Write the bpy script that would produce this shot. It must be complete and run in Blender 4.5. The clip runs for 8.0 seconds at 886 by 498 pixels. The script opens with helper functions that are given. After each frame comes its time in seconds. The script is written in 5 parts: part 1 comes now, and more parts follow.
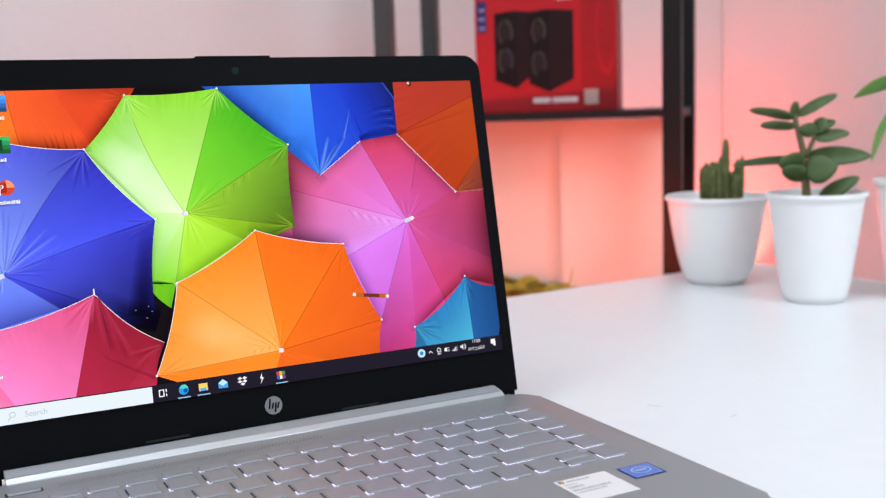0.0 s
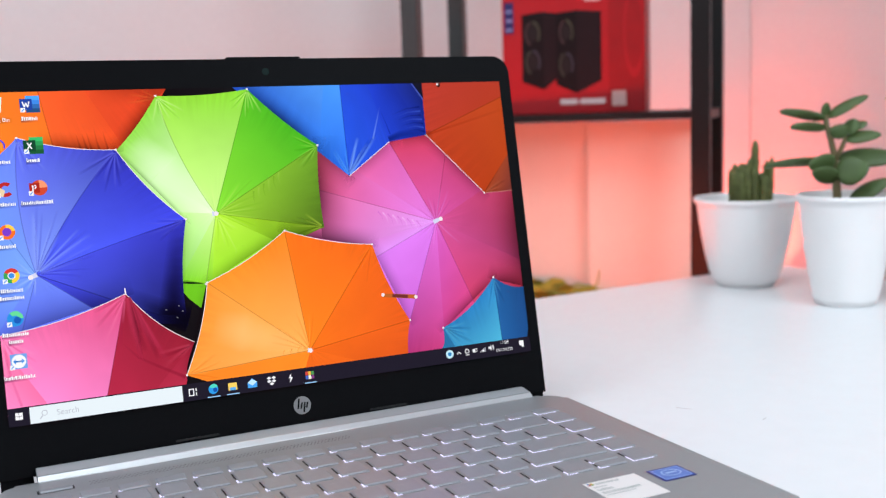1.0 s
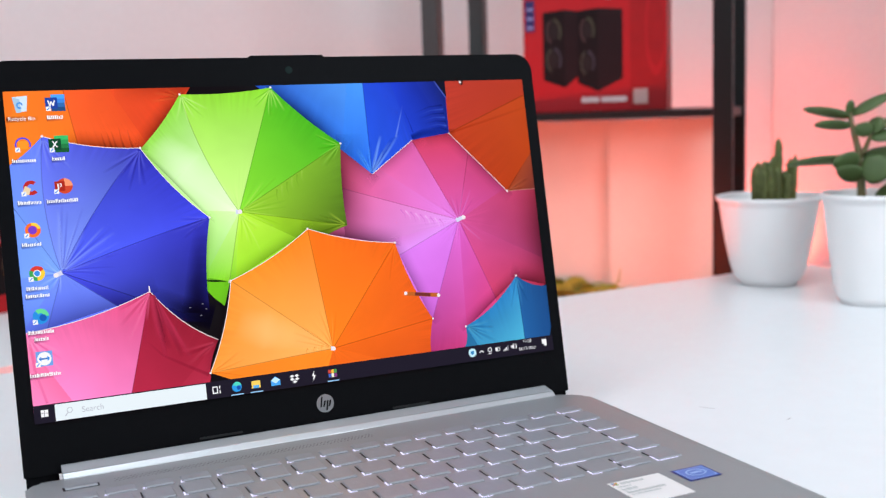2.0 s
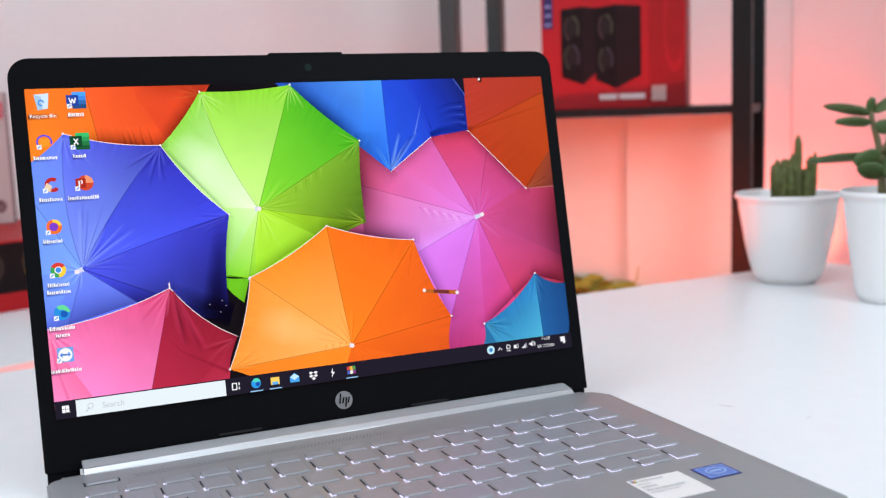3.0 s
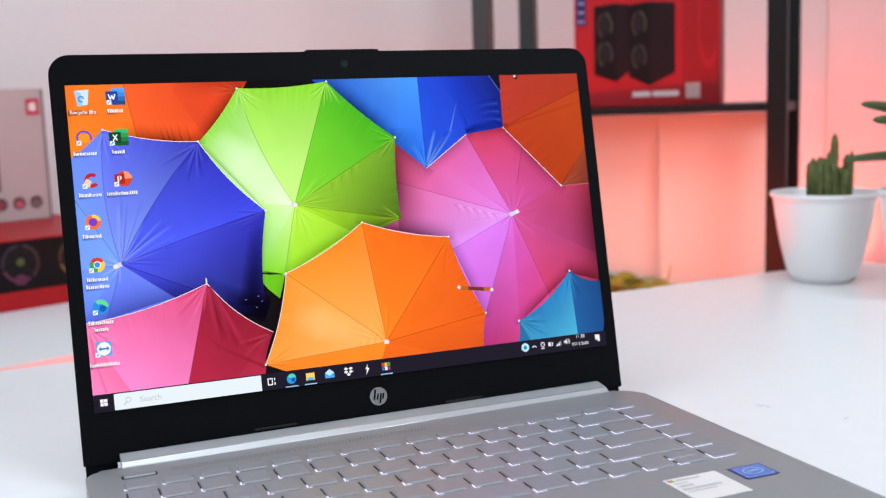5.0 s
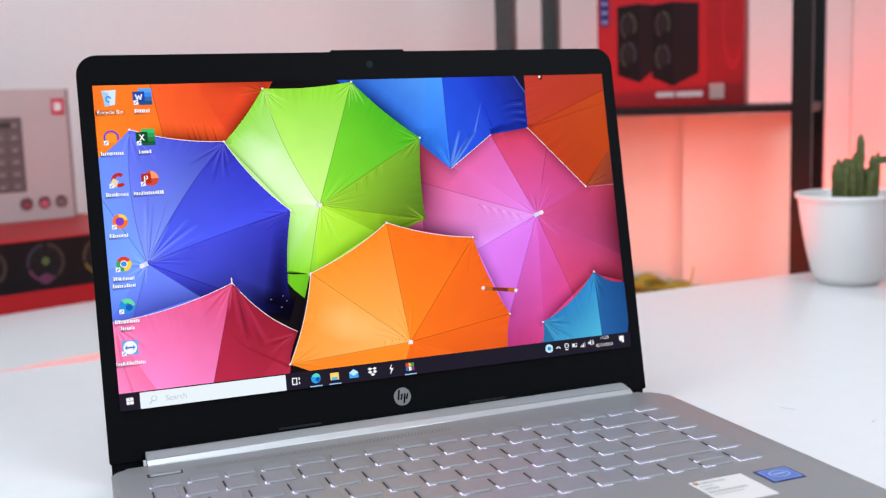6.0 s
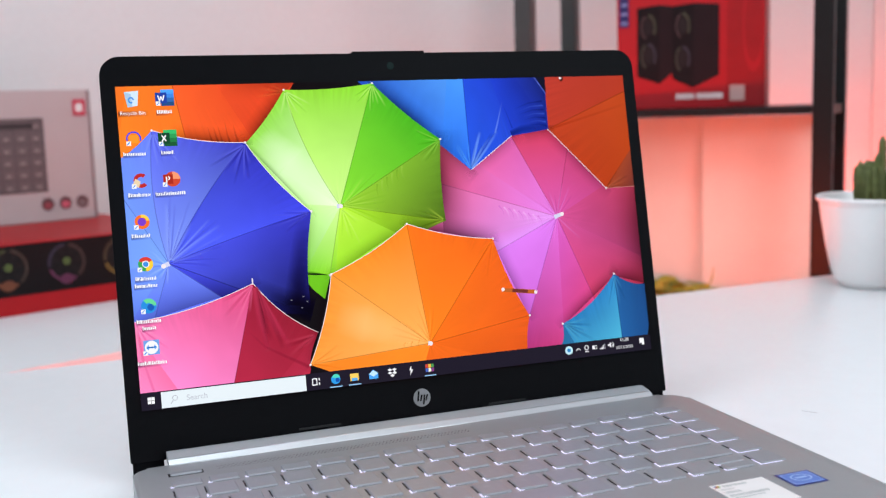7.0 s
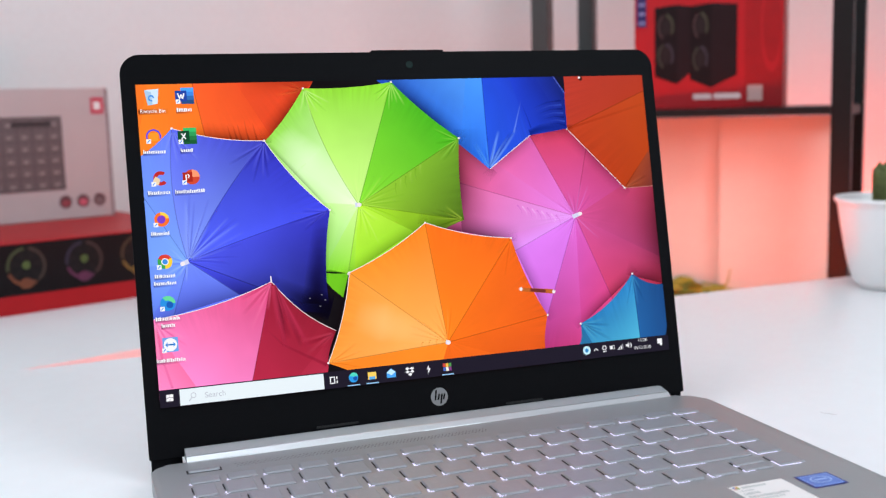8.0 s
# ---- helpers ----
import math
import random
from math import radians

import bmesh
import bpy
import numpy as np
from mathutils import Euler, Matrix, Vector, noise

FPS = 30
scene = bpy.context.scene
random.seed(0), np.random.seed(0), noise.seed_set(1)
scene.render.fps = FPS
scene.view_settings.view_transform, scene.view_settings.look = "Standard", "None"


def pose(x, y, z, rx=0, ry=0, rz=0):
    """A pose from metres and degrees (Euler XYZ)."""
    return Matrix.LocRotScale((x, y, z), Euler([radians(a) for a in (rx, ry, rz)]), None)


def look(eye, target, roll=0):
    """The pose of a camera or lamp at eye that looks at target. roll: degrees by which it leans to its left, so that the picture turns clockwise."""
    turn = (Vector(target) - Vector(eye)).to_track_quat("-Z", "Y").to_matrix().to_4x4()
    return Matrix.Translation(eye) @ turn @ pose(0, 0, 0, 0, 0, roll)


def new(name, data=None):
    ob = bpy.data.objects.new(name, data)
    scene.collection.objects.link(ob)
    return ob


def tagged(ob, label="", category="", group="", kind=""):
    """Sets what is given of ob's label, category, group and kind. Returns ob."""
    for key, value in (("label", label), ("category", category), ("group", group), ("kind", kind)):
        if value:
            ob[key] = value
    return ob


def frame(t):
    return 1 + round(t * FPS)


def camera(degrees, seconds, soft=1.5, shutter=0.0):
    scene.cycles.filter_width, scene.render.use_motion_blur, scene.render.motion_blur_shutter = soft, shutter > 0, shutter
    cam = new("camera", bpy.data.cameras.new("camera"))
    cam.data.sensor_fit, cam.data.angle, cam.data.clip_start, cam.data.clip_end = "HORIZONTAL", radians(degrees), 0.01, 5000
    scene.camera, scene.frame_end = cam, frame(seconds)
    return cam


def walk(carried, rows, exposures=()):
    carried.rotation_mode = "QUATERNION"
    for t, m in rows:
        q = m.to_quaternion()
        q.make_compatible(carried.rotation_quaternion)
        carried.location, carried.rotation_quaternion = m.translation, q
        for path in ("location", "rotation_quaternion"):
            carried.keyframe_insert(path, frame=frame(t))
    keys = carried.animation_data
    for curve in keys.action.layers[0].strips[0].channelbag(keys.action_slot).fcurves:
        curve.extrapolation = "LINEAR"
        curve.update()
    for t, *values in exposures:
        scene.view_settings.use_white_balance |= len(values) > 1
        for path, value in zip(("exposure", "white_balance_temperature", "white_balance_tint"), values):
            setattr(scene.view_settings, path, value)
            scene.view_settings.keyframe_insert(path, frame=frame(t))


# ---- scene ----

cam = camera(45.1, 8.0, 1.25)
cam.data.dof.use_dof, cam.data.dof.focus_distance, cam.data.dof.aperture_fstop = True, 0.59, 9.0
walk(cam, [
    (0.0, pose(-0.0235, -0.5783, 0.1973, 82.208, 1.865, -27.125)),
    (0.5, pose(-0.0248, -0.5771, 0.1971, 82.304, 1.814, -26.450)),
    (1.0, pose(-0.0255, -0.5771, 0.1968, 82.348, 1.849, -25.776)),
    (1.5, pose(-0.0266, -0.5761, 0.1967, 82.341, 1.878, -25.281)),
    (3.0, pose(-0.0285, -0.5747, 0.1967, 82.180, 1.967, -23.881)),
    (3.5, pose(-0.0295, -0.5744, 0.1967, 82.139, 1.941, -23.612)),
    (4.0, pose(-0.0302, -0.5739, 0.1964, 82.130, 1.951, -23.197)),
    (4.5, pose(-0.0310, -0.5736, 0.1965, 82.102, 1.912, -22.785)),
    (6.0, pose(-0.0341, -0.5721, 0.1968, 82.138, 1.810, -21.209)),
    (6.5, pose(-0.0351, -0.5718, 0.1968, 82.192, 1.773, -20.666)),
    (7.0, pose(-0.0356, -0.5717, 0.1969, 82.236, 1.736, -20.253)),
    (7.5, pose(-0.0365, -0.5713, 0.1967, 82.269, 1.662, -19.896)),
    (8.0, pose(-0.0378, -0.5706, 0.1966, 82.239, 1.551, -19.471)),
])

# ---- light ----
world = bpy.data.worlds.new("room_air")
scene.world = world
world.use_nodes = True
world.node_tree.nodes["Background"].inputs[0].default_value = (0.9, 0.95, 1.0, 1)
world.node_tree.nodes["Background"].inputs[1].default_value = 0.15


def area(name, eye, target, sx, sy, watts, color):
    lamp = bpy.data.lights.new(name, "AREA")
    lamp.shape, lamp.size, lamp.size_y, lamp.energy, lamp.color = "RECTANGLE", sx, sy, watts, color
    ob = new(name, lamp)
    ob.matrix_world = look(eye, target)
    return ob


# the white soft lamps are out of view; their places are assumed
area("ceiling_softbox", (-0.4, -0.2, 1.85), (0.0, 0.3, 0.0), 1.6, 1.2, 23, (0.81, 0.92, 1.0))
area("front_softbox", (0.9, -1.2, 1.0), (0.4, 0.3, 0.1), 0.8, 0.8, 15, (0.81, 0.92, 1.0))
# unseen fill lamp, added to brighten the left of the desk
area("left_fill", (-1.3, -0.7, 0.9), (-0.1, 0.1, 0.0), 0.7, 0.7, 7, (0.81, 0.92, 1.0))
area("red_led_bar_shelf", (0.62, 0.40, -0.026), (0.70, 0.58, 0.24), 0.42, 0.02, 2.1, (1.0, 0.085, 0.02))
area("red_led_bar_wall", (1.27, 1.12, -0.15), (1.27, 1.28, -0.02), 0.60, 0.05, 4.6, (1.0, 0.11, 0.07))
area("red_led_bar_desk", (0.12, 0.345, -0.07), (0.10, 0.50, -0.04), 0.5, 0.03, 0.32, (1.0, 0.09, 0.04))


# ---- materials ----
def lin(c):
    return tuple((v / 255 / 12.92 if v <= 10 else ((v / 255 + 0.055) / 1.055) ** 2.4) for v in c) + (1.0,)


def mat(name, rgb, rough=0.5, metal=0.0, vary=0.06, grain=40.0, bump=0.0, spec=0.5, coat=0.0, blotch=3.0):
    """A plain surface: base colour with two scales of variation, and fine relief."""
    m = bpy.data.materials.new(name)
    m.use_nodes = True
    nt = m.node_tree
    b = nt.nodes["Principled BSDF"]
    b.inputs["Roughness"].default_value, b.inputs["Metallic"].default_value = rough, metal
    b.inputs["Specular IOR Level"].default_value, b.inputs["Coat Weight"].default_value = spec, coat
    tc = nt.nodes.new("ShaderNodeTexCoord")
    fine, wide = nt.nodes.new("ShaderNodeTexNoise"), nt.nodes.new("ShaderNodeTexNoise")
    fine.inputs["Scale"].default_value, wide.inputs["Scale"].default_value = grain, blotch
    fine.inputs["Detail"].default_value, wide.inputs["Detail"].default_value = 6, 4
    for n in (fine, wide):
        nt.links.new(tc.outputs["Object"], n.inputs["Vector"])
    mean = nt.nodes.new("ShaderNodeMath")
    mean.operation = "ADD"
    nt.links.new(fine.outputs["Fac"], mean.inputs[0])
    nt.links.new(wide.outputs["Fac"], mean.inputs[1])
    rng = nt.nodes.new("ShaderNodeMapRange")
    rng.inputs["From Min"].default_value, rng.inputs["From Max"].default_value = 0.6, 1.4
    rng.inputs["To Min"].default_value, rng.inputs["To Max"].default_value = 1 - vary, 1 + vary
    nt.links.new(mean.outputs[0], rng.inputs["Value"])
    mul = nt.nodes.new("ShaderNodeMix")
    mul.data_type, mul.blend_type = "RGBA", "MULTIPLY"
    mul.inputs["Factor"].default_value = 1.0
    mul.inputs["A"].default_value = lin(rgb)
    nt.links.new(rng.outputs["Result"], mul.inputs["B"])
    nt.links.new(mul.outputs["Result"], b.inputs["Base Color"])
    rr = nt.nodes.new("ShaderNodeMapRange")
    rr.inputs["To Min"].default_value, rr.inputs["To Max"].default_value = max(rough - 0.08, 0.02), min(rough + 0.08, 1)
    nt.links.new(wide.outputs["Fac"], rr.inputs["Value"])
    nt.links.new(rr.outputs["Result"], b.inputs["Roughness"])
    if bump:
        bp = nt.nodes.new("ShaderNodeBump")
        bp.inputs["Strength"].default_value, bp.inputs["Distance"].default_value = bump, 0.001
        nt.links.new(fine.outputs["Fac"], bp.inputs["Height"])
        nt.links.new(bp.outputs["Normal"], b.inputs["Normal"])
    return m


def glow(name, rgb, strength=1.0):
    """Lit dots of a display or a lamp, or a highlight drawn as a glowing strip."""
    m = bpy.data.materials.new(name)
    m.use_nodes = True
    b = m.node_tree.nodes["Principled BSDF"]
    b.inputs["Base Color"].default_value = (0.004, 0.004, 0.004, 1)
    b.inputs["Roughness"].default_value, b.inputs["Specular IOR Level"].default_value = 0.4, 0.012
    b.inputs["Emission Color"].default_value = lin(rgb)
    b.inputs["Emission Strength"].default_value = strength * 1.12
    return m


def cloth_image(name, hub, tip_a, tip_b, folds=0.1, shift=0.0):
    """One panel of a pictured umbrella on the display: blends the hub's colour into those at its two tips, with soft folds and fine creases."""
    m = glow(name, hub)
    nt = m.node_tree
    uv = nt.nodes.new("ShaderNodeUVMap")
    sep = nt.nodes.new("ShaderNodeSeparateXYZ")
    nt.links.new(uv.outputs["UV"], sep.inputs["Vector"])

    def blend(fac, a, b, kind="MIX"):
        n = nt.nodes.new("ShaderNodeMix")
        n.data_type, n.blend_type = "RGBA", kind
        for key, v in (("Factor", fac), ("A", a), ("B", b)):
            if isinstance(v, (tuple, float)):
                n.inputs[key].default_value = v
            else:
                nt.links.new(v, n.inputs[key])
        return n.outputs["Result"]

    tc = nt.nodes.new("ShaderNodeTexCoord")

    def folded(source, sx, sy, scale, lo, hi, amount):
        mp = nt.nodes.new("ShaderNodeMapping")
        mp.inputs["Scale"].default_value, mp.inputs["Location"].default_value = (sx, sy, 1.0), (shift, shift * 3, 0)
        nt.links.new(source, mp.inputs["Vector"])
        ns = nt.nodes.new("ShaderNodeTexNoise")
        ns.inputs["Scale"].default_value, ns.inputs["Detail"].default_value, ns.inputs["Distortion"].default_value = scale, 2, 0.4
        nt.links.new(mp.outputs["Vector"], ns.inputs["Vector"])
        rng = nt.nodes.new("ShaderNodeMapRange")
        rng.inputs["From Min"].default_value, rng.inputs["From Max"].default_value = lo, hi
        rng.inputs["To Min"].default_value, rng.inputs["To Max"].default_value = 1 - amount, 1 + amount
        nt.links.new(ns.outputs["Fac"], rng.inputs["Value"])
        return rng.outputs["Result"]

    rim = blend(sep.outputs["Y"], lin(tip_a), lin(tip_b))
    cloth = blend(sep.outputs["X"], lin(hub), rim)
    cloth = blend(1.0, cloth, folded(tc.outputs["Object"], 1, 1, 34.0, 0.3, 0.7, folds), "MULTIPLY")
    # creases: strongest near the hub and near the rim
    mid = nt.nodes.new("ShaderNodeMath")
    mid.operation = "MULTIPLY_ADD"
    mid.inputs[1].default_value, mid.inputs[2].default_value = 1.76, -1.0
    nt.links.new(sep.outputs["X"], mid.inputs[0])
    far = nt.nodes.new("ShaderNodeMath")
    far.operation, far.inputs[1].default_value = "POWER", 3.5
    ab = nt.nodes.new("ShaderNodeMath")
    ab.operation = "ABSOLUTE"
    nt.links.new(mid.outputs[0], ab.inputs[0])
    nt.links.new(ab.outputs[0], far.inputs[0])
    creased = blend(1.0, cloth, folded(uv.outputs["UV"], 1.3, 11.0, 1.6, 0.36, 0.64, 0.20), "MULTIPLY")
    cloth = blend(far.outputs[0], cloth, creased)
    nt.links.new(cloth, nt.nodes["Principled BSDF"].inputs["Emission Color"])
    return m


M_TABLE = mat("white_laminate", (238, 240, 242), 0.33, 0, 0.02, 60, 0.02, 0.5)
M_WALL = mat("painted_wall", (226, 222, 222), 0.85, 0, 0.03, 120, 0.15)
M_FLOOR = mat("grey_floor", (150, 140, 135), 0.5, 0, 0.1, 12)
M_PANEL = mat("white_board", (226, 214, 202), 0.5, 0, 0.03, 30)
M_STEEL = mat("black_steel", (13, 11, 12), 0.45, 0.0, 0.15, 200, 0.1, 0.25)
M_SILVER = mat("silver_plastic", (157, 159, 161), 0.44, 0.35, 0.03, 900, 0.05)
M_BAR = mat("silver_hinge_cover", (200, 203, 206), 0.33, 0.5, 0.03, 600, 0.05)
M_KEY = mat("silver_key", (146, 149, 154), 0.42, 0.15, 0.04, 300, 0.04)
M_BEZEL = mat("black_bezel", (19, 19, 21), 0.38, 0, 0.1, 200, 0.0, 0.015)
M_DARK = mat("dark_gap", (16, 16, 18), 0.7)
M_POT = mat("white_glazed_pot", (246, 244, 244), 0.3, 0, 0.02, 30, 0.03)
M_SOIL = mat("potting_soil", (70, 52, 42), 0.95, 0, 0.4, 300, 0.8)
M_LEAF = mat("jade_leaf", (74, 94, 50), 0.48, 0, 0.25, 60, 0.1)
M_LEAF_LIGHT = mat("fresh_leaf", (122, 172, 84), 0.4, 0, 0.25, 80, 0.1)
M_STEM = mat("brown_green_stem", (108, 100, 66), 0.6, 0, 0.25, 120, 0.3)
M_CACTUS = mat("cactus_skin", (92, 98, 50), 0.6, 0, 0.5, 130, 0.6)
M_REDCARD = mat("red_printed_card", (172, 16, 24), 0.45, 0, 0.08, 40, 0.02, 0.25)
M_DEEPRED = mat("deep_red_card", (156, 18, 27), 0.45, 0, 0.08, 40, 0.02, 0.25)
M_REDDARK = mat("dark_red_card", (138, 14, 21), 0.45, 0, 0.14, 40, 0.0, 0.25)
M_BLACKPRINT = mat("black_print", (20, 11, 14), 0.5, 0, 0.3, 30, 0.0, 0.15)
M_GREYCARD = mat("grey_pink_card", (186, 172, 172), 0.5, 0, 0.04, 30)
M_GREYPRINT = mat("dark_grey_print", (84, 74, 76), 0.5, 0, 0.06, 40)
M_KEYPRINT = mat("grey_key_print", (100, 88, 90), 0.5, 0, 0.06, 40)
M_WHITE = mat("white_print", (232, 228, 226), 0.5)
M_PALEPRINT = mat("pale_print", (206, 180, 180), 0.5)
M_PINKPRINT = mat("pink_red_print", (196, 44, 74), 0.5)
M_BLUEPRINT = mat("blue_print", (40, 44, 96), 0.5, 0, 0.1, 40, 0.0, 0.2)


# ---- mesh helpers ----
def part(name, bm, material, parent=None, label="", m=None, smooth=False):
    """Links a bmesh, or a ready mesh, as one object under a thing or a part."""
    if isinstance(bm, bmesh.types.BMesh):
        me = bpy.data.meshes.new(name)
        if smooth:
            for f in bm.faces:
                f.smooth = True
        bm.to_mesh(me)
        bm.free()
        me.materials.append(material)
    else:
        me = bm
    ob = new(name, me)
    if parent is not None:
        ob.parent = parent
    if m is not None:
        ob.matrix_basis = m
    if label:
        tagged(ob, label)
    return ob


def thing(name, m, label, category, group="", kind=""):
    ob = new(name)
    ob.empty_display_size = 0.02
    ob.matrix_basis = m
    return tagged(ob, label, category, group, kind)


def box(x0, x1, y0, y1, z0, z1, bevel=0.0, seg=2, bm=None):
    bm = bm or bmesh.new()
    vs = bmesh.ops.create_cube(bm, size=1)["verts"]
    for v in vs:
        v.co = Vector((x0 + (v.co.x + 0.5) * (x1 - x0), y0 + (v.co.y + 0.5) * (y1 - y0), z0 + (v.co.z + 0.5) * (z1 - z0)))
    if bevel:
        bmesh.ops.bevel(bm, geom=list({e for v in vs for e in v.link_edges}), offset=bevel, segments=seg, affect="EDGES", profile=0.5)
    return bm


def rounded_slab(w, h, z0, z1, r, seg=8, edge=0.0, x0=0.0, y0=0.0, radii=None):
    """A plate with rounded corners, in the xy plane from (x0, y0); radii: bottom left, bottom right, top right, top left."""
    bm = bmesh.new()
    radii = radii or (r, r, r, r)
    corners = ((x0, y0, 1, 1, 180), (x0 + w, y0, -1, 1, 270), (x0 + w, y0 + h, -1, -1, 0), (x0, y0 + h, 1, -1, 90))
    ring = []
    for (cx, cy, sx, sy, a0), rr in zip(corners, radii):
        for i in range(seg + 1):
            a = radians(a0 + 90 * i / seg)
            ring.append((cx + sx * rr + rr * math.cos(a), cy + sy * rr + rr * math.sin(a)))
    low = [bm.verts.new((x, y, z0)) for x, y in ring]
    top = [bm.verts.new((x, y, z1)) for x, y in ring]
    n = len(ring)
    cap = bm.faces.new(top)
    bm.faces.new(list(reversed(low)))
    for i in range(n):
        bm.faces.new((low[i], low[(i + 1) % n], top[(i + 1) % n], top[i]))
    if edge:
        bmesh.ops.bevel(bm, geom=list(cap.edges), offset=edge, segments=3, affect="EDGES", profile=0.5)
    bmesh.ops.recalc_face_normals(bm, faces=bm.faces)
    return bm


def lathe(profile, seg=48):
    """A body turned round z from (radius, height) pairs."""
    bm = bmesh.new()
    rings = []
    for r, z in profile:
        rings.append([bm.verts.new((r * math.cos(2 * math.pi * i / seg), r * math.sin(2 * math.pi * i / seg), z)) for i in range(seg)])
    for a, b in zip(rings, rings[1:]):
        for i in range(seg):
            bm.faces.new((a[i], a[(i + 1) % seg], b[(i + 1) % seg], b[i]))
    bm.faces.new(list(reversed(rings[0])))
    bm.faces.new(rings[-1])
    bmesh.ops.recalc_face_normals(bm, faces=bm.faces)
    return bm


def tube(points, radii, seg=10):
    """A bent, tapered round stem through the points."""
    bm = bmesh.new()
    pts = [Vector(p) for p in points]
    rings = []
    for k, p in enumerate(pts):
        d = (pts[min(k + 1, len(pts) - 1)] - pts[max(k - 1, 0)]).normalized()
        q = d.to_track_quat("Z", "Y")
        rings.append([bm.verts.new(p + q @ Vector((radii[k] * math.cos(2 * math.pi * i / seg), radii[k] * math.sin(2 * math.pi * i / seg), 0))) for i in range(seg)])
    for a, b in zip(rings, rings[1:]):
        for i in range(seg):
            bm.faces.new((a[i], a[(i + 1) % seg], b[(i + 1) % seg], b[i]))
    bm.faces.new(list(reversed(rings[0])))
    bm.faces.new(rings[-1])
    bmesh.ops.recalc_face_normals(bm, faces=bm.faces)
    return bm


def leaf(length, width, thick, curl=0.0, point=0.0, fold=0.0):
    """A fleshy or thin leaf along +x from its stalk, face up +z; point: how pointed its tip is."""
    bm = bmesh.new()
    nu, nv = 12, 10
    rings = []
    for i in range(nu + 1):
        u = i / nu
        w = math.sin(math.pi * min(1, u ** (0.8 + 0.3 * point) * 0.985 + 0.012)) ** (0.62 + 0.5 * point) * width / 2 + 0.0008
        x, zc = u * length, curl * length * u * u
        ring = []
        for j in range(nv):
            a = 2 * math.pi * j / nv
            y = w * math.cos(a)
            ring.append(bm.verts.new((x, y, zc + thick / 2 * math.sin(a) * min(1, w / (width * 0.25)) + fold * abs(y))))
        rings.append(ring)
    for a, b in zip(rings, rings[1:]):
        for j in range(nv):
            bm.faces.new((a[j], a[(j + 1) % nv], b[(j + 1) % nv], b[j]))
    bm.faces.new(list(reversed(rings[0])))
    bm.faces.new(rings[-1])
    bmesh.ops.recalc_face_normals(bm, faces=bm.faces)
    return bm


def flat(points, z):
    """A flat piece of print from its outline."""
    bm = bmesh.new()
    bm.faces.new([bm.verts.new((x, y, z)) for x, y in points])
    bmesh.ops.recalc_face_normals(bm, faces=bm.faces)
    for f in bm.faces:
        if f.normal.z < 0:
            f.normal_flip()
    return bm


def rect(x0, x1, y0, y1, z):
    return flat([(x0, y0), (x1, y0), (x1, y1), (x0, y1)], z)


def disc(x, y, rx, ry, z, seg=20, a0=0.0, a1=360.0, inner=0.0):
    """A disc, a sector or (inner > 0) a ring."""
    bm = bmesh.new()
    full = a1 - a0 >= 360
    n = seg if full else seg + 1
    ang = [radians(a0 + (a1 - a0) * i / seg) for i in range(n)]
    out = [bm.verts.new((x + rx * math.cos(a), y + ry * math.sin(a), z)) for a in ang]
    if inner:
        inn = [bm.verts.new((x + inner * rx * math.cos(a), y + inner * ry * math.sin(a), z)) for a in ang]
        for i in range(seg):
            k = (i + 1) % n
            bm.faces.new((out[i], out[k], inn[k], inn[i]))
    elif full:
        bm.faces.new(out)
    else:
        bm.faces.new(out + [bm.verts.new((x, y, z))])
    bmesh.ops.recalc_face_normals(bm, faces=bm.faces)
    for f in bm.faces:
        if f.normal.z < 0:
            f.normal_flip()
    return bm


def words(name, text, size, material, parent, x, y, z, align="CENTER", m=None):
    """Lettering in the built-in font, as a mesh in the parent's xy plane."""
    cu = bpy.data.curves.new(name, "FONT")
    cu.body, cu.size, cu.align_x, cu.align_y = text, size, align, "CENTER"
    tmp = bpy.data.objects.new(name, cu)
    scene.collection.objects.link(tmp)
    me = bpy.data.meshes.new_from_object(tmp.evaluated_get(bpy.context.evaluated_depsgraph_get()))
    bpy.data.objects.remove(tmp)
    me.materials.clear()
    me.materials.append(material)
    return part(name, me, material, parent, m=(m or Matrix.Identity(4)) @ pose(x, y, z))


# ---- the room ----
T = 3.66  # the desk's and the room's turn
ROOM = pose(0, 0, 0, 0, 0, T)


def structure(name, bm, material, label, category, m=ROOM):
    return tagged(part(name, bm, material, None, "", m), label, category, "", "structure")


structure("floor", box(-2.2, 2.0, -2.2, 1.4, -0.76, -0.73), M_FLOOR, "grey floor below the desks", "floor")
structure("ceiling", box(-2.2, 2.0, -2.2, 1.4, 2.0, 2.05), M_WALL, "white painted ceiling", "ceiling")
structure("wall_north", box(-2.2, 2.0, 1.148, 1.25, -0.73, 2.0), M_WALL, "white wall tinted pink by red light", "wall")
structure("wall_east", box(1.68, 1.78, -2.2, 1.145, -0.73, 2.0), M_WALL, "white side wall tinted pink by red light", "wall")
structure("wall_west", box(-2.2, -2.1, -2.2, 1.145, -0.73, 2.0), M_WALL, "plain white wall", "wall")
structure("wall_south", box(-2.097, 1.677, -2.2, -2.1, -0.73, 2.0), M_WALL, "plain white wall", "wall")


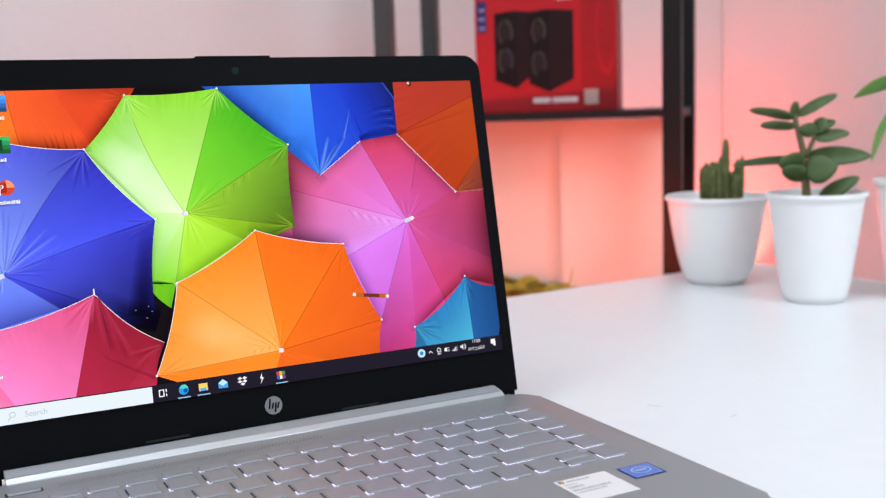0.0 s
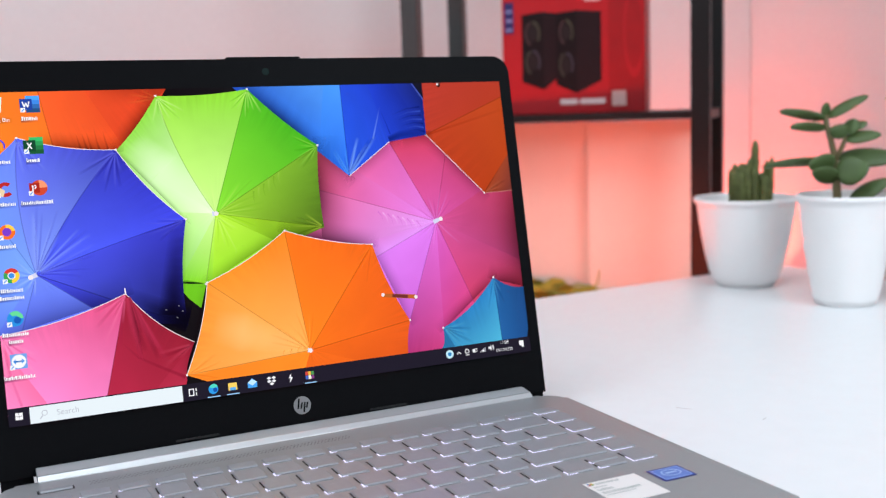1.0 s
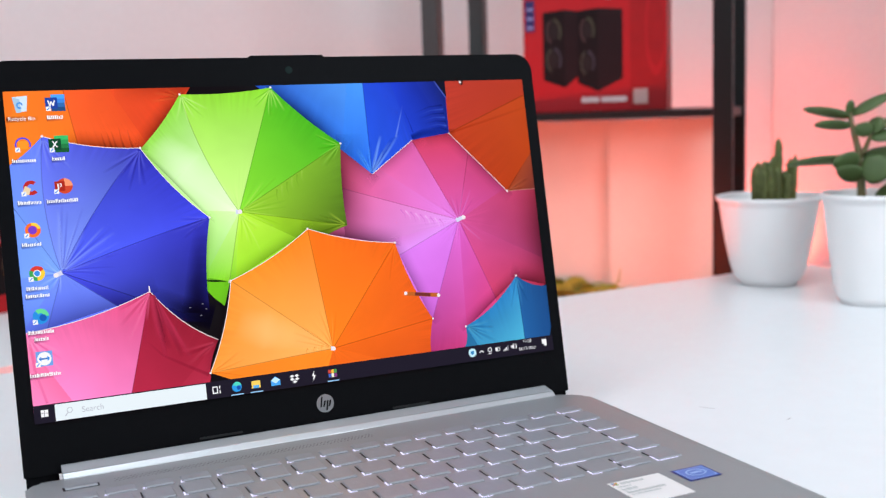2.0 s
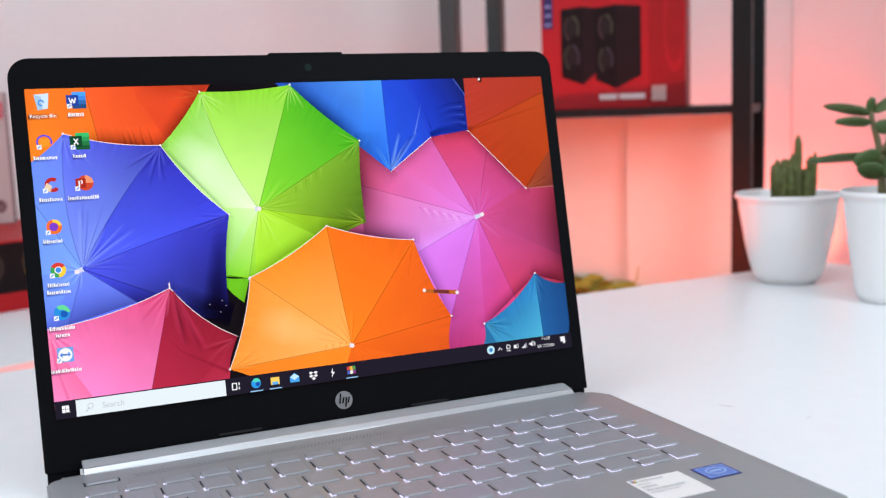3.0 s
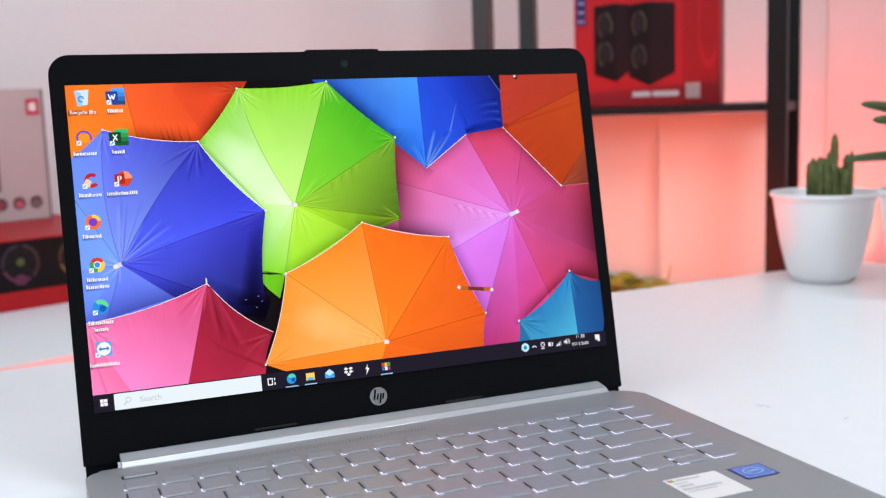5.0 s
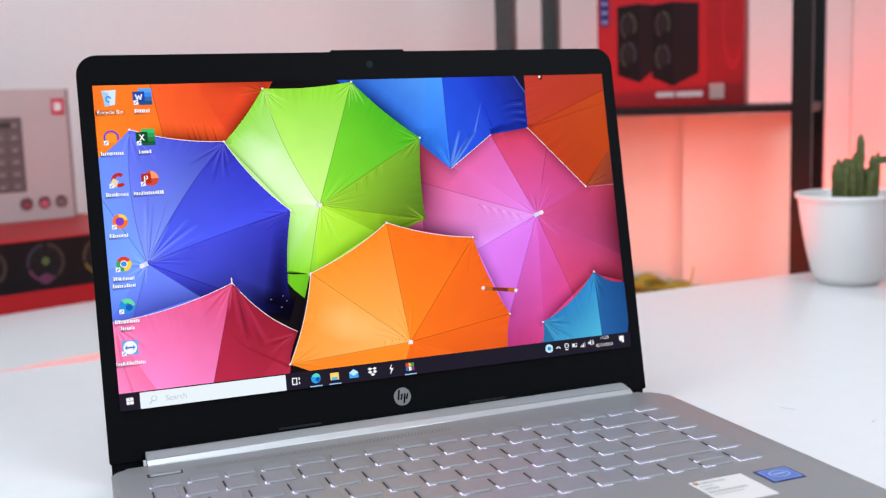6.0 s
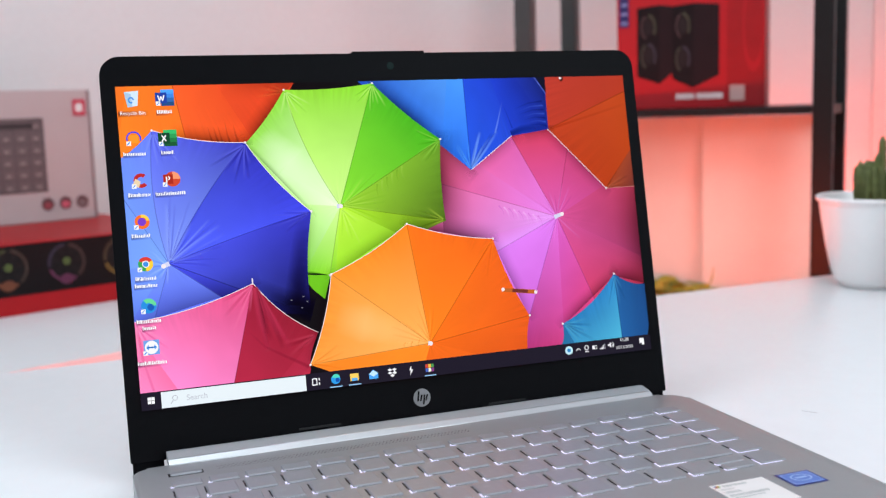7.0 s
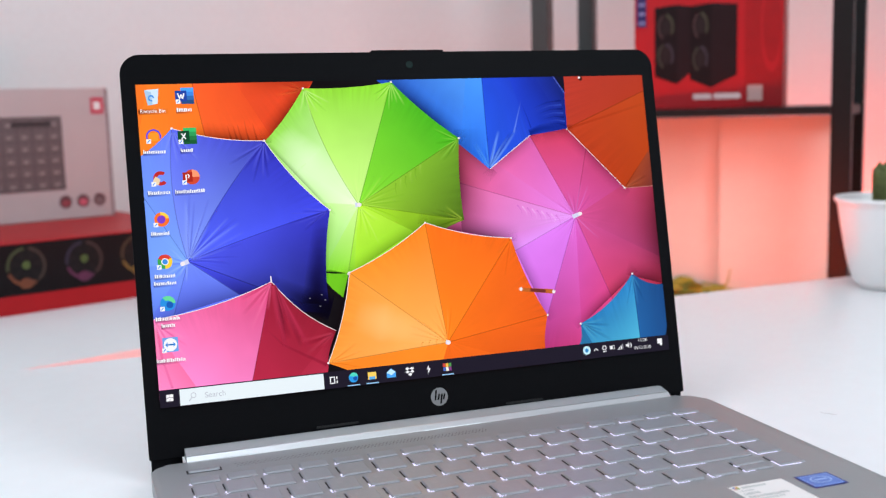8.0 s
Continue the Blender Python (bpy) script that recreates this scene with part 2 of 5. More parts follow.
# ---- the desks ----
def desk(m, x0, x1, y0, y1, thick, height, label, corner):
    ob = thing("desk", m, label, "desk")
    part("tabletop", rounded_slab(x1 - x0, y1 - y0, -thick, 0, corner, 8, 0.002, x0, y0), M_TABLE, ob)
    for lx in (x0 + 0.06, x1 - 0.06):
        for ly in (y0 + 0.06, y1 - 0.06):
            part("leg", box(lx - 0.02, lx + 0.02, ly - 0.02, ly + 0.02, -height, -thick, 0.002), M_STEEL, ob, "black steel leg")
    return ob


desk(ROOM, -0.75, 0.880, -0.75, 0.3090, 0.022, 0.73, "glossy white desk with a laptop and plant pots on it", 0.008)
desk(pose(0, 0, -0.03, 0, 0, 21.4), -0.62, 0.42, 0.4405, 1.03, 0.022, 0.70, "white side table behind the desk with product boxes", 0.008)


# ---- the laptop ----
TILT = 10.852
laptop = thing("laptop", Matrix.Identity(4), "open silver laptop with lit display on a white desk", "laptop")
BASE = pose(0.155, 0, 0.0, 0, -0.275, 0) @ pose(-0.155, 0, 0)
# deck coordinates: x from the display's left edge, y from its foot, z from the desk
DECK = 0.015
base = part("base", rounded_slab(0.3255, 0.221, 0.0035, DECK, 0.012, 8, 0.0022, -0.0082, -0.238, (0.012, 0.012, 0.014, 0.008)),
            M_SILVER, laptop, "silver keyboard deck", BASE, True)
for fx in (0.01, 0.30):
    for fy in (-0.22, -0.04):
        part("rubber_foot", box(fx - 0.012, fx + 0.012, fy - 0.004, fy + 0.004, 0.0, 0.0036, 0.001), M_DARK, laptop)

# hinge cover: a rounded silver bar in front of the lid's foot
bm = bmesh.new()
prof = [(-0.0190, DECK - 0.001), (-0.0190, DECK + 0.0001), (-0.0186, DECK + 0.0004), (-0.0162, DECK + 0.0024), (-0.0154, DECK + 0.0028),
        (-0.0098, DECK + 0.0043), (-0.0088, DECK + 0.0045), (-0.0070, DECK + 0.0044), (-0.0070, DECK - 0.001)]
ends = []
for x, lean in ((0.0106, 0.0), (0.2998, -0.16)):
    ends.append([bm.verts.new((x + lean * (y + 0.019), y, z)) for y, z in prof])
bm.faces.new(list(reversed(ends[0])))
bm.faces.new(ends[1])
for i in range(len(prof)):
    k = (i + 1) % len(prof)
    bm.faces.new((ends[0][i], ends[0][k], ends[1][k], ends[1][i]))
bmesh.ops.recalc_face_normals(bm, faces=bm.faces)
for f in bm.faces:
    f.smooth = len(f.verts) == 4 and abs(f.normal.x) < 0.5 and abs(f.normal.z) < 0.97 and f.calc_area() < 0.0005
part("hinge_cover", bm, M_BAR, laptop, "bright silver hinge cover", BASE)

# dark hinge feet between the deck and the lid
for fx in (-0.0065, 0.3000):
    part("hinge", box(fx, fx + 0.0160, -0.0040, 0.0020, 0.0045, 0.0148, 0.0006), M_BEZEL, laptop, "black hinge")

# the lid, in display coordinates: x right, y down from the display's top left corner is negative, z towards the viewer
up = Vector((0, math.sin(radians(TILT)), math.cos(radians(TILT))))
LID = pose(0, 0.1740 * up.y, 0.0402 + 0.1740 * up.z, 90 - TILT, 0, 0)
part("lid_shell", rounded_slab(0.3244, 0.2170, -0.0068, -0.0016, 0.0115, 10, 0.0, -0.0074, -0.2007, (0.004, 0.004, 0.0115, 0.0115)), M_SILVER, laptop, "silver lid shell", LID)
bezel = part("bezel", rounded_slab(0.3250, 0.2175, -0.0015, -0.0002, 0.011, 10, 0.0006, -0.0077, -0.2010, (0.0008, 0.0008, 0.011, 0.011)), M_BEZEL, laptop, "glossy black display bezel", LID)
part("webcam_bump", rounded_slab(0.0445, 0.0015, -0.0055, -0.0004, 0.0007, 4, 0.0, 0.1332, 0.0162), M_BEZEL, bezel)
part("webcam_lens", disc(0.1558, 0.0088, 0.0022, 0.0022, 0.0001), mat("webcam_glass", (16, 34, 32), 0.3, 0, 0.1, 200, 0.0, 0.05), bezel)
M_BADGE = mat("grey_metal_badge", (150, 150, 152), 0.35, 0.6)
part("badge", disc(0.1561, -0.1858, 0.0052, 0.0052, 0.0001, 32), M_BADGE, bezel, "round grey maker's badge")
for sx, h0, h1 in ((-0.0026, -0.0018, 0.0040), (-0.0009, -0.0018, 0.0016), (0.0007, -0.0040, 0.0016), (0.0024, -0.0018, 0.0016)):
    part("badge_stroke", flat([(0.1561 + sx - 0.0006, -0.1858 + h0), (0.1561 + sx + 0.0004, -0.1858 + h0), (0.1561 + sx + 0.0014, -0.1858 + h1), (0.1561 + sx + 0.0004, -0.1858 + h1)], 0.0003), M_BEZEL, bezel)
for sx in (0.083, 0.197):
    part("bumper", rounded_slab(0.024, 0.0012, -0.0002, 0.0006, 0.0005, 3, 0, sx, -0.1952), M_DARK, bezel)

# ---- the lit display: a flat picture of umbrellas, a taskbar and icons, in millimetres from its top left ----
DW, DH = 309.4, 174.0
display = part("display", rect(0, DW / 1000, -DH / 1000, 0, 0.0), glow("display_black", (14, 9, 14)), laptop, "lit display showing colourful umbrellas", LID)
LAYER = 0.00002


def clipped(bm):
    """Cut a piece of the picture at the display's edges."""
    for co, no in (((0, 0, 0), (-1, 0, 0)), ((DW / 1000, 0, 0), (1, 0, 0)), ((0, 0, 0), (0, 1, 0)), ((0, -DH / 1000, 0), (0, -1, 0))):
        bmesh.ops.bisect_plane(bm, geom=bm.verts[:] + bm.edges[:] + bm.faces[:], plane_co=co, plane_no=no, clear_outer=True)
    return bm


def panel(hub, a, b, bow, layer, material, name="umbrella_panel", bend_a=0.0, bend_b=0.0):
    """One panel between two ribs, from the hub to tips a and b; bow: how far its rim is drawn in; bends: how far each rib bows sideways."""
    bm = bmesh.new()
    uvl = bm.loops.layers.uv.new("UVMap")
    h, a, b = (Vector((p[0] / 1000, -p[1] / 1000)) for p in (hub, a, b))
    n, k = 14, 12
    grid = []
    for i in range(n + 1):
        row = []
        for j in range(k + 1):
            s, r = j / k, 0.004 + 0.996 * i / n
            e = a.lerp(b, s)
            e = e + (h - e) * (bow * 4 * s * (1 - s))
            q = h.lerp(e, r) + 4 * r * (1 - r) * ((1 - s) * sideways(h, a, bend_a) + s * sideways(h, b, bend_b))
            row.append(bm.verts.new((q.x, q.y, layer * LAYER)))
        grid.append(row)
    for i in range(n):
        for j in range(k):
            f = bm.faces.new((grid[i][j], grid[i + 1][j], grid[i + 1][j + 1], grid[i][j + 1]))
            for loop, (ii, jj) in zip(f.loops, ((i, j), (i + 1, j), (i + 1, j + 1), (i, j + 1))):
                loop[uvl].uv = (ii / n, jj / k)
    bmesh.ops.recalc_face_normals(bm, faces=bm.faces)
    if bm.faces[0].normal.z < 0:
        bmesh.ops.reverse_faces(bm, faces=bm.faces)
    return part(name, clipped(bm), material, display)


def sideways(h, tip, bend):
    """The offset that bows a rib by so many millimetres to the left of the way from hub to tip."""
    d = (tip - h).normalized()
    return Vector((-d.y, d.x)) * (bend / 1000)


def rib_line(hub, tip, bend, n=10):
    h, t = (Vector((p[0], -p[1])) for p in (hub, tip))
    out = []
    for i in range(n + 1):
        r = i / n
        q = h.lerp(t, r) + 4 * r * (1 - r) * sideways(h, t, bend) * 1000
        out.append((q.x, -q.y))
    return out


M_RIB = glow("white_rib", (236, 226, 232))
M_HUB = glow("hub_cap", (206, 208, 236))


def ribbon(points, w, layer, material, name, taper=1.0):
    """A thin pictured line through the points, in one piece, with its length and width as UV."""
    pts = [Vector((x / 1000, -y / 1000)) for x, y in points]
    bm = bmesh.new()
    uvl = bm.loops.layers.uv.new("UVMap")
    rows, n = [], len(pts) - 1
    for i, p in enumerate(pts):
        d = (pts[min(i + 1, n)] - pts[max(i - 1, 0)]).normalized()
        half = Vector((-d.y, d.x)) * w / 2000 * (1 + (taper - 1) * i / n)
        rows.append([bm.verts.new((q.x, q.y, layer * LAYER)) for q in (p - half, p + half)])
    for i in range(n):
        f = bm.faces.new((rows[i][0], rows[i + 1][0], rows[i + 1][1], rows[i][1]))
        for loop, v in zip(f.loops, ((i / n, 0), ((i + 1) / n, 0), ((i + 1) / n, 1), (i / n, 1))):
            loop[uvl].uv = v
    clipped(bm)
    if not bm.faces:
        bm.free()
        return None
    return part(name, bm, material, display)


def strip(a, b, w, layer, material, name, taper=1.0):
    return ribbon((a, b), w, layer, material, name, taper)


SOFT = {}


def soft_ink(rgb, strength, fade=0.8):
    """Pictured fold: strongest along its middle and at its root, fading to nothing at its sides and, with fade, at its end."""
    key_ = (tuple(rgb), strength, fade)
    if key_ in SOFT:
        return SOFT[key_]
    m = bpy.data.materials.new("picture_fold")
    m.use_nodes = True
    nt = m.node_tree
    nt.nodes.clear()
    outp, mix, clear, ink, uv, sep = (nt.nodes.new("ShaderNode" + k) for k in ("OutputMaterial", "MixShader", "BsdfTransparent", "Emission", "UVMap", "SeparateXYZ"))
    ink.inputs["Color"].default_value, ink.inputs["Strength"].default_value = lin(rgb), 1.12
    nt.links.new(uv.outputs["UV"], sep.inputs["Vector"])

    def calc(kind, a, b):
        n = nt.nodes.new("ShaderNodeMath")
        n.operation = kind
        for i, v in enumerate((a, b)):
            if isinstance(v, float):
                n.inputs[i].default_value = v
            else:
                nt.links.new(v, n.inputs[i])
        return n.outputs[0]

    across = calc("SINE", calc("MULTIPLY", sep.outputs["Y"], math.pi), 0.0)
    along = calc("POWER", calc("SUBTRACT", 1.001, sep.outputs["X"]), fade)
    fac = calc("MULTIPLY", calc("MULTIPLY", across, along), float(strength))
    nt.links.new(fac, mix.inputs[0])
    nt.links.new(clear.outputs[0], mix.inputs[1])
    nt.links.new(ink.outputs[0], mix.inputs[2])
    nt.links.new(mix.outputs[0], outp.inputs[0])
    SOFT[key_] = m
    return m


def fold(points, w, layer, rgb, strength, taper=0.5):
    return ribbon(points, w, layer, soft_ink(rgb, strength), "fold", taper)


def gather(x, y, toward, spread, length, count, layer, dark, light, strength=0.6, w=1.3):
    """Creases that fan out from a gathered tip or a hub; toward: degrees, 0 to the right, 90 down."""
    pick = random.Random(round(x * 7 + y * 13))
    for i in range(count):
        a = radians(toward + spread * ((i + pick.uniform(0.2, 0.8)) / count - 0.5))
        l, c = length * pick.uniform(0.45, 1.0), pick.uniform(-0.12, 0.12)
        pts = [(x + l * u * math.cos(a + c * u), y + l * u * math.sin(a + c * u)) for u in (0.05, 0.3, 0.55, 0.8, 1.0)]
        fold(pts, w * pick.uniform(0.7, 1.2), layer + 0.05 * i, dark if i % 2 else light, strength, 1.6)


def umbrella(tag, hub, tips, colors, layer, bow=0.05, closed=False, cap=None, rims=(), dots=(), noseam=(), bends=None, folds=0.05):
    """Panels round a hub; colours: (hub, first tip, second tip) for each; rims: panels with a white piping; dots: tips with a white ferrule."""
    bends = bends or {}
    count = len(tips)
    pairs = list(zip(tips, tips[1:] + tips[:1] if closed else tips[1:]))
    for i, ((a, b), (c0, c1, c2)) in enumerate(zip(pairs, colors)):
        bend = bends.get(i, 0.0)
        panel(hub, a, b, bow, layer, cloth_image(tag + "_cloth", c0, c1, c2, folds, 0.37 * i + layer), bend_a=bend, bend_b=bends.get((i + 1) % count, 0.0))
        if i not in noseam:
            dark = [(p + q) * 0.36 for p, q in zip(c0, c1)]
            ribbon(rib_line(hub, a, bend), 0.75, layer + 1, soft_ink([round(v) for v in dark], 0.6, 0.02), "seam", 1.2)
        if i in rims:
            h, a2, b2 = Vector(hub), Vector(a), Vector(b)
            line = []
            for s in range(9):
                e = a2.lerp(b2, s / 8)
                e = e + (h - e) * (bow * 0.5 * s * (1 - s / 8))
                line.append(tuple(e))
            ribbon(line, 0.36, layer + 2, M_RIB, "piping")
    for i in dots:
        x, y = tips[i]
        part("ferrule", clipped(disc(x / 1000, -y / 1000, 0.00065, 0.00065, (layer + 3) * LAYER, 10)), M_RIB, display)
    if cap:
        x, y, dx, dy = cap
        strip((x - dx, y - dy), (x + dx, y + dy), 2.6, layer + 3, M_HUB, "hub_cap", 0.8)
        part("hub_cap", disc((x + dx) / 1000, -(y + dy) / 1000, 0.0013, 0.0013, (layer + 3.5) * LAYER, 12), M_RIB, display)


umbrella("pink", (253.8, 86.5), [(222.5, 24.0), (271.7, 22.7), (318, 54), (334, 128), (274.5, 141.0), (250, 176), (218.6, 170), (204.8, 108.0), (140, 108), (170, 59), (168, 26), (222.5, 24.0)],
         [((214, 88, 172), (206, 54, 66), (196, 48, 60)), ((212, 82, 164), (190, 50, 66), (166, 42, 48)), ((208, 78, 146), (176, 46, 56), (110, 26, 32)), ((208, 80, 152), (150, 36, 44), (206, 60, 100)),
          ((214, 92, 196), (214, 64, 122), (196, 50, 104)), ((222, 106, 216), (196, 50, 104), (166, 42, 104)), ((220, 122, 238), (198, 90, 202), (214, 122, 236)), ((228, 150, 248), (220, 140, 240), (190, 48, 88)),
          ((230, 154, 248), (176, 36, 60), (222, 80, 120)), ((226, 130, 236), (222, 78, 104), (226, 70, 62)), ((226, 124, 228), (226, 72, 62), (214, 80, 140))],
         1, 0.02, cap=(254.6, 86.0, 2.6, -0.8), noseam=(2, 3, 5, 8, 10))
gather(253.8, 86.5, -100, 120, 26, 12, 3, (176, 56, 140), (236, 132, 226), 0.45, 1.0)
gather(253.8, 86.5, 110, 130, 22, 9, 3, (180, 64, 150), (234, 140, 232), 0.40, 1.0)
# small ripples along the rib that runs to the left
for i in range(9):
    x, y = 216 + 3.1 * i, 77.5 + 0.95 * i
    fold([(x, y), (x + 2.2, y + 3.0), (x + 3.0, y + 6.5 + 0.5 * (i % 3))], 1.3, 3.2, (250, 190, 250) if i % 2 else (196, 96, 196), 0.55)
umbrella("vermilion", (360, -10), [(254.4, -6), (253.4, 32.4), (289.5, 70.9), (330, 70)],
         [((168, 52, 22), (182, 54, 42), (184, 56, 36)), ((184, 74, 16), (184, 58, 26), (180, 58, 16)), ((96, 40, 22), (164, 62, 30), (130, 56, 34))], 7, 0.0, rims=(0, 1), dots=(1, 2), noseam=(0,), folds=0.03)
fold([(253.6, 32.6), (280, 25.8), (310, 18.0)], 1.6, 8.4, (160, 44, 20), 0.5, 1.4)
panel((290, 71), (310.5, 46), (311, 70.5), 0.0, 9, cloth_image("brown_cloth", (158, 62, 30), (150, 62, 36), (104, 44, 40)))
gather(291, 70.6, -22, 40, 18, 6, 10, (84, 32, 26), (190, 96, 66), 0.5, 1.2)
ribbon([(290, 71), (311, 70.7)], 0.3, 10, glow("pale_hem", (196, 130, 120)), "piping")
umbrella("azure", (200.6, -60), [(118, -14), (183, 40), (200.3, 55.1), (228.6, 35.6), (253.7, 32.4), (254.4, -4)],
         [((110, 190, 255), (20, 50, 160), (40, 110, 232)), ((92, 180, 255), (44, 116, 236), (36, 104, 236)), ((26, 56, 200), (36, 88, 230), (30, 66, 200)), ((26, 54, 200), (26, 60, 198), (16, 36, 140)), ((32, 60, 196), (16, 36, 140), (12, 24, 92))],
         12, 0.0, rims=(2,), noseam=(0, 1, 3, 4), folds=0.07)
gather(200.3, 54.6, -60, 34, 33, 9, 14, (18, 44, 150), (120, 168, 255), 0.75, 1.5)
gather(200.3, 54.6, -108, 40, 24, 6, 14, (22, 60, 180), (96, 176, 255), 0.5, 1.3)
fold([(218, 33.5), (222, 22), (224.7, 14)], 1.5, 14, (124, 160, 255), 0.55, 0.4)
fold([(229.6, 31), (227.5, 24), (224.5, 15.5)], 1.2, 14.1, (14, 32, 130), 0.5, 0.4)
fold([(228.4, 34.4), (236, 32.0), (246, 31.4), (253.6, 31.2)], 5.0, 14.2, (10, 22, 92), 0.8, 1.6)
for i in range(7):
    fold([(253 - 0.3 * i, 30.5 - 2.6 * i), (248 - i, 29 - 2.2 * i), (241 - 1.5 * i, 29.5 - 1.7 * i)], 1.6, 14.3, ((8, 18, 84), (70, 104, 236))[i % 2], 0.38, 0.5)
part("corner_gap", clipped(flat([(0.2476, 0.001), (0.2546, 0.001), (0.2546, -0.0100)], 15.2 * LAYER)), glow("night_blue", (10, 10, 34)), display)
ribbon([(247.2, -0.4), (254.3, 10.4)], 0.4, 15.4, glow("blue_hem", (90, 110, 210)), "piping")
umbrella("red_orange", (20, -60), [(-30, 30), (-4, 44), (35.0, 30.3), (74, 36), (98, -1), (128, -8)],
         [((240, 110, 40), (240, 110, 34), (246, 122, 30)), ((246, 116, 40), (246, 132, 34), (250, 116, 34)), ((242, 90, 40), (246, 96, 40), (232, 76, 34)), ((242, 86, 40), (226, 70, 34), (226, 66, 34)), ((190, 54, 40), (190, 50, 36), (30, 14, 18))],
         16, 0.0, noseam=(0, 1, 3, 4), folds=0.04)
for x in (47.5, 50.6, 53.0, 57.0, 61.5):
    fold([(x + 1.5, 32.5), (x + 0.5, 28), (x - 0.4, 21 + (x % 3))], 1.8, 18, (96, 30, 20), 0.5, 0.4)
gather(90.5, 5.0, 190, 70, 16, 5, 18, (170, 44, 24), (250, 120, 60), 0.4, 1.2)
umbrella("green", (117.9, 71.8), [(91.2, 3.9), (143.5, 1.3), (182.3, 35.7), (181.0, 84.4), (158, 94), (111, 116), (108.2, 110.7), (93.2, 108.6), (84, 68), (66.0, 34.5)],
         [((206, 250, 140), (150, 222, 60), (134, 212, 46)), ((136, 222, 54), (78, 184, 30), (66, 172, 24)), ((152, 208, 52), (104, 156, 38), (76, 106, 22)), ((168, 228, 44), (110, 146, 26), (120, 170, 30)), ((190, 244, 70), (140, 204, 34), (150, 220, 40)),
          ((196, 246, 90), (140, 216, 40), (130, 210, 40)), ((210, 252, 150), (140, 218, 44), (120, 206, 40)), ((216, 255, 180), (120, 206, 40), (176, 242, 110)), ((236, 255, 214), (180, 246, 130), (150, 220, 90)), ((230, 255, 206), (150, 218, 84), (140, 218, 60))],
         21, 0.02, closed=True, cap=(117.0, 71.8, 1.2, 0.0), dots=(0, 1, 2, 6), noseam=(4, 5, 7, 8, 9), bends={0: 3.2})
part("flap", clipped(flat([(0.0930, -0.1088), (0.1000, -0.1100), (0.1085, -0.1104), (0.1042, -0.1238), (0.0985, -0.1185), (0.0948, -0.1135)], 22.5 * LAYER)), cloth_image("flap_cloth", (110, 196, 30), (100, 190, 24), (80, 170, 20)), display)
fold([(92.5, 108.6), (98, 108.2), (104, 109.8), (108.4, 110.6)], 1.6, 24.4, (40, 90, 10), 0.8, 1.0)
fold([(90, 46), (98, 55), (106, 63), (114, 70)], 26.0, 22.8, (232, 255, 214), 0.6, 0.5)
fold([(90, 46), (85, 40), (80, 34), (76, 29)], 26.0, 22.8, (232, 255, 214), 0.6, 0.6)
gather(143.2, 2.2, 100, 100, 20, 12, 23, (84, 176, 30), (204, 250, 130), 0.6, 1.0)
gather(91.8, 5.0, 62, 80, 18, 9, 23, (110, 186, 50), (210, 252, 150), 0.55, 1.0)
gather(181.4, 36.4, 165, 120, 18, 10, 23, (60, 140, 20), (150, 226, 80), 0.55, 1.0)
gather(180.0, 83.6, 190, 60, 24, 7, 23, (72, 100, 16), (176, 206, 70), 0.6, 1.1)
gather(119.5, 71.5, -10, 80, 30, 11, 23, (112, 176, 30), (196, 240, 100), 0.4, 1.0)
gather(118.5, 73.5, 70, 70, 24, 7, 23, (126, 200, 30), (214, 250, 130), 0.35, 1.0)
for i in range(6):
    fold([(141 + 3.2 * i, 60.5 - 2.0 * i), (140.5 + 3.2 * i, 64 - 2.0 * i), (141 + 3.3 * i, 68 - 2.0 * i)], 1.5, 23.5, (176, 220, 90) if i % 2 else (90, 140, 24), 0.35)
umbrella("violet", (20.3, 97.1), [(17.1, 24.4), (66.9, 33.0), (100.8, 73.8), (96.0, 132), (61.4, 129.0), (7.8, 134.5), (-6, 132), (-30, 100), (-10, 44)],
         [((126, 152, 252), (90, 102, 236), (58, 60, 184)), ((82, 100, 250), (46, 46, 170), (62, 70, 230)), ((78, 88, 240), (48, 48, 180), (10, 6, 30)), ((68, 76, 232), (10, 7, 34), (26, 22, 100)), ((112, 138, 250), (84, 98, 232), (86, 102, 236)),
          ((116, 146, 252), (92, 116, 244), (92, 116, 244)), ((116, 156, 254), (100, 134, 250), (96, 128, 246)), ((124, 168, 255), (104, 146, 252), (104, 144, 252)), ((122, 160, 255), (106, 146, 252), (102, 124, 244))],
         26, 0.03, closed=True, cap=(19.0, 97.6, -1.6, 0.6), rims=(0, 1), dots=(0, 1, 2), noseam=(6, 7), bends={0: 3.6, 1: 2.4, 2: 1.0})
gather(21.0, 96.4, -65, 60, 42, 13, 28, (52, 56, 190), (146, 170, 252), 0.55, 1.3)
gather(21.5, 96.8, -15, 40, 34, 8, 28, (40, 38, 176), (118, 134, 248), 0.45, 1.2)
gather(19.5, 98.0, 160, 150, 16, 9, 28, (84, 108, 230), (176, 204, 255), 0.45, 1.0)
gather(66.4, 34.0, 118, 80, 24, 9, 28, (34, 30, 128), (96, 102, 232), 0.65, 1.6)
gather(99.6, 74.2, 165, 50, 26, 7, 28, (34, 28, 130), (92, 96, 236), 0.5, 1.2)
gather(17.4, 25.8, 80, 70, 22, 7, 28, (70, 76, 204), (140, 160, 250), 0.4, 1.2)
fold([(88, 126), (90, 112), (93, 94), (96, 78)], 16.0, 28.6, (10, 6, 28), 0.95, 0.6)
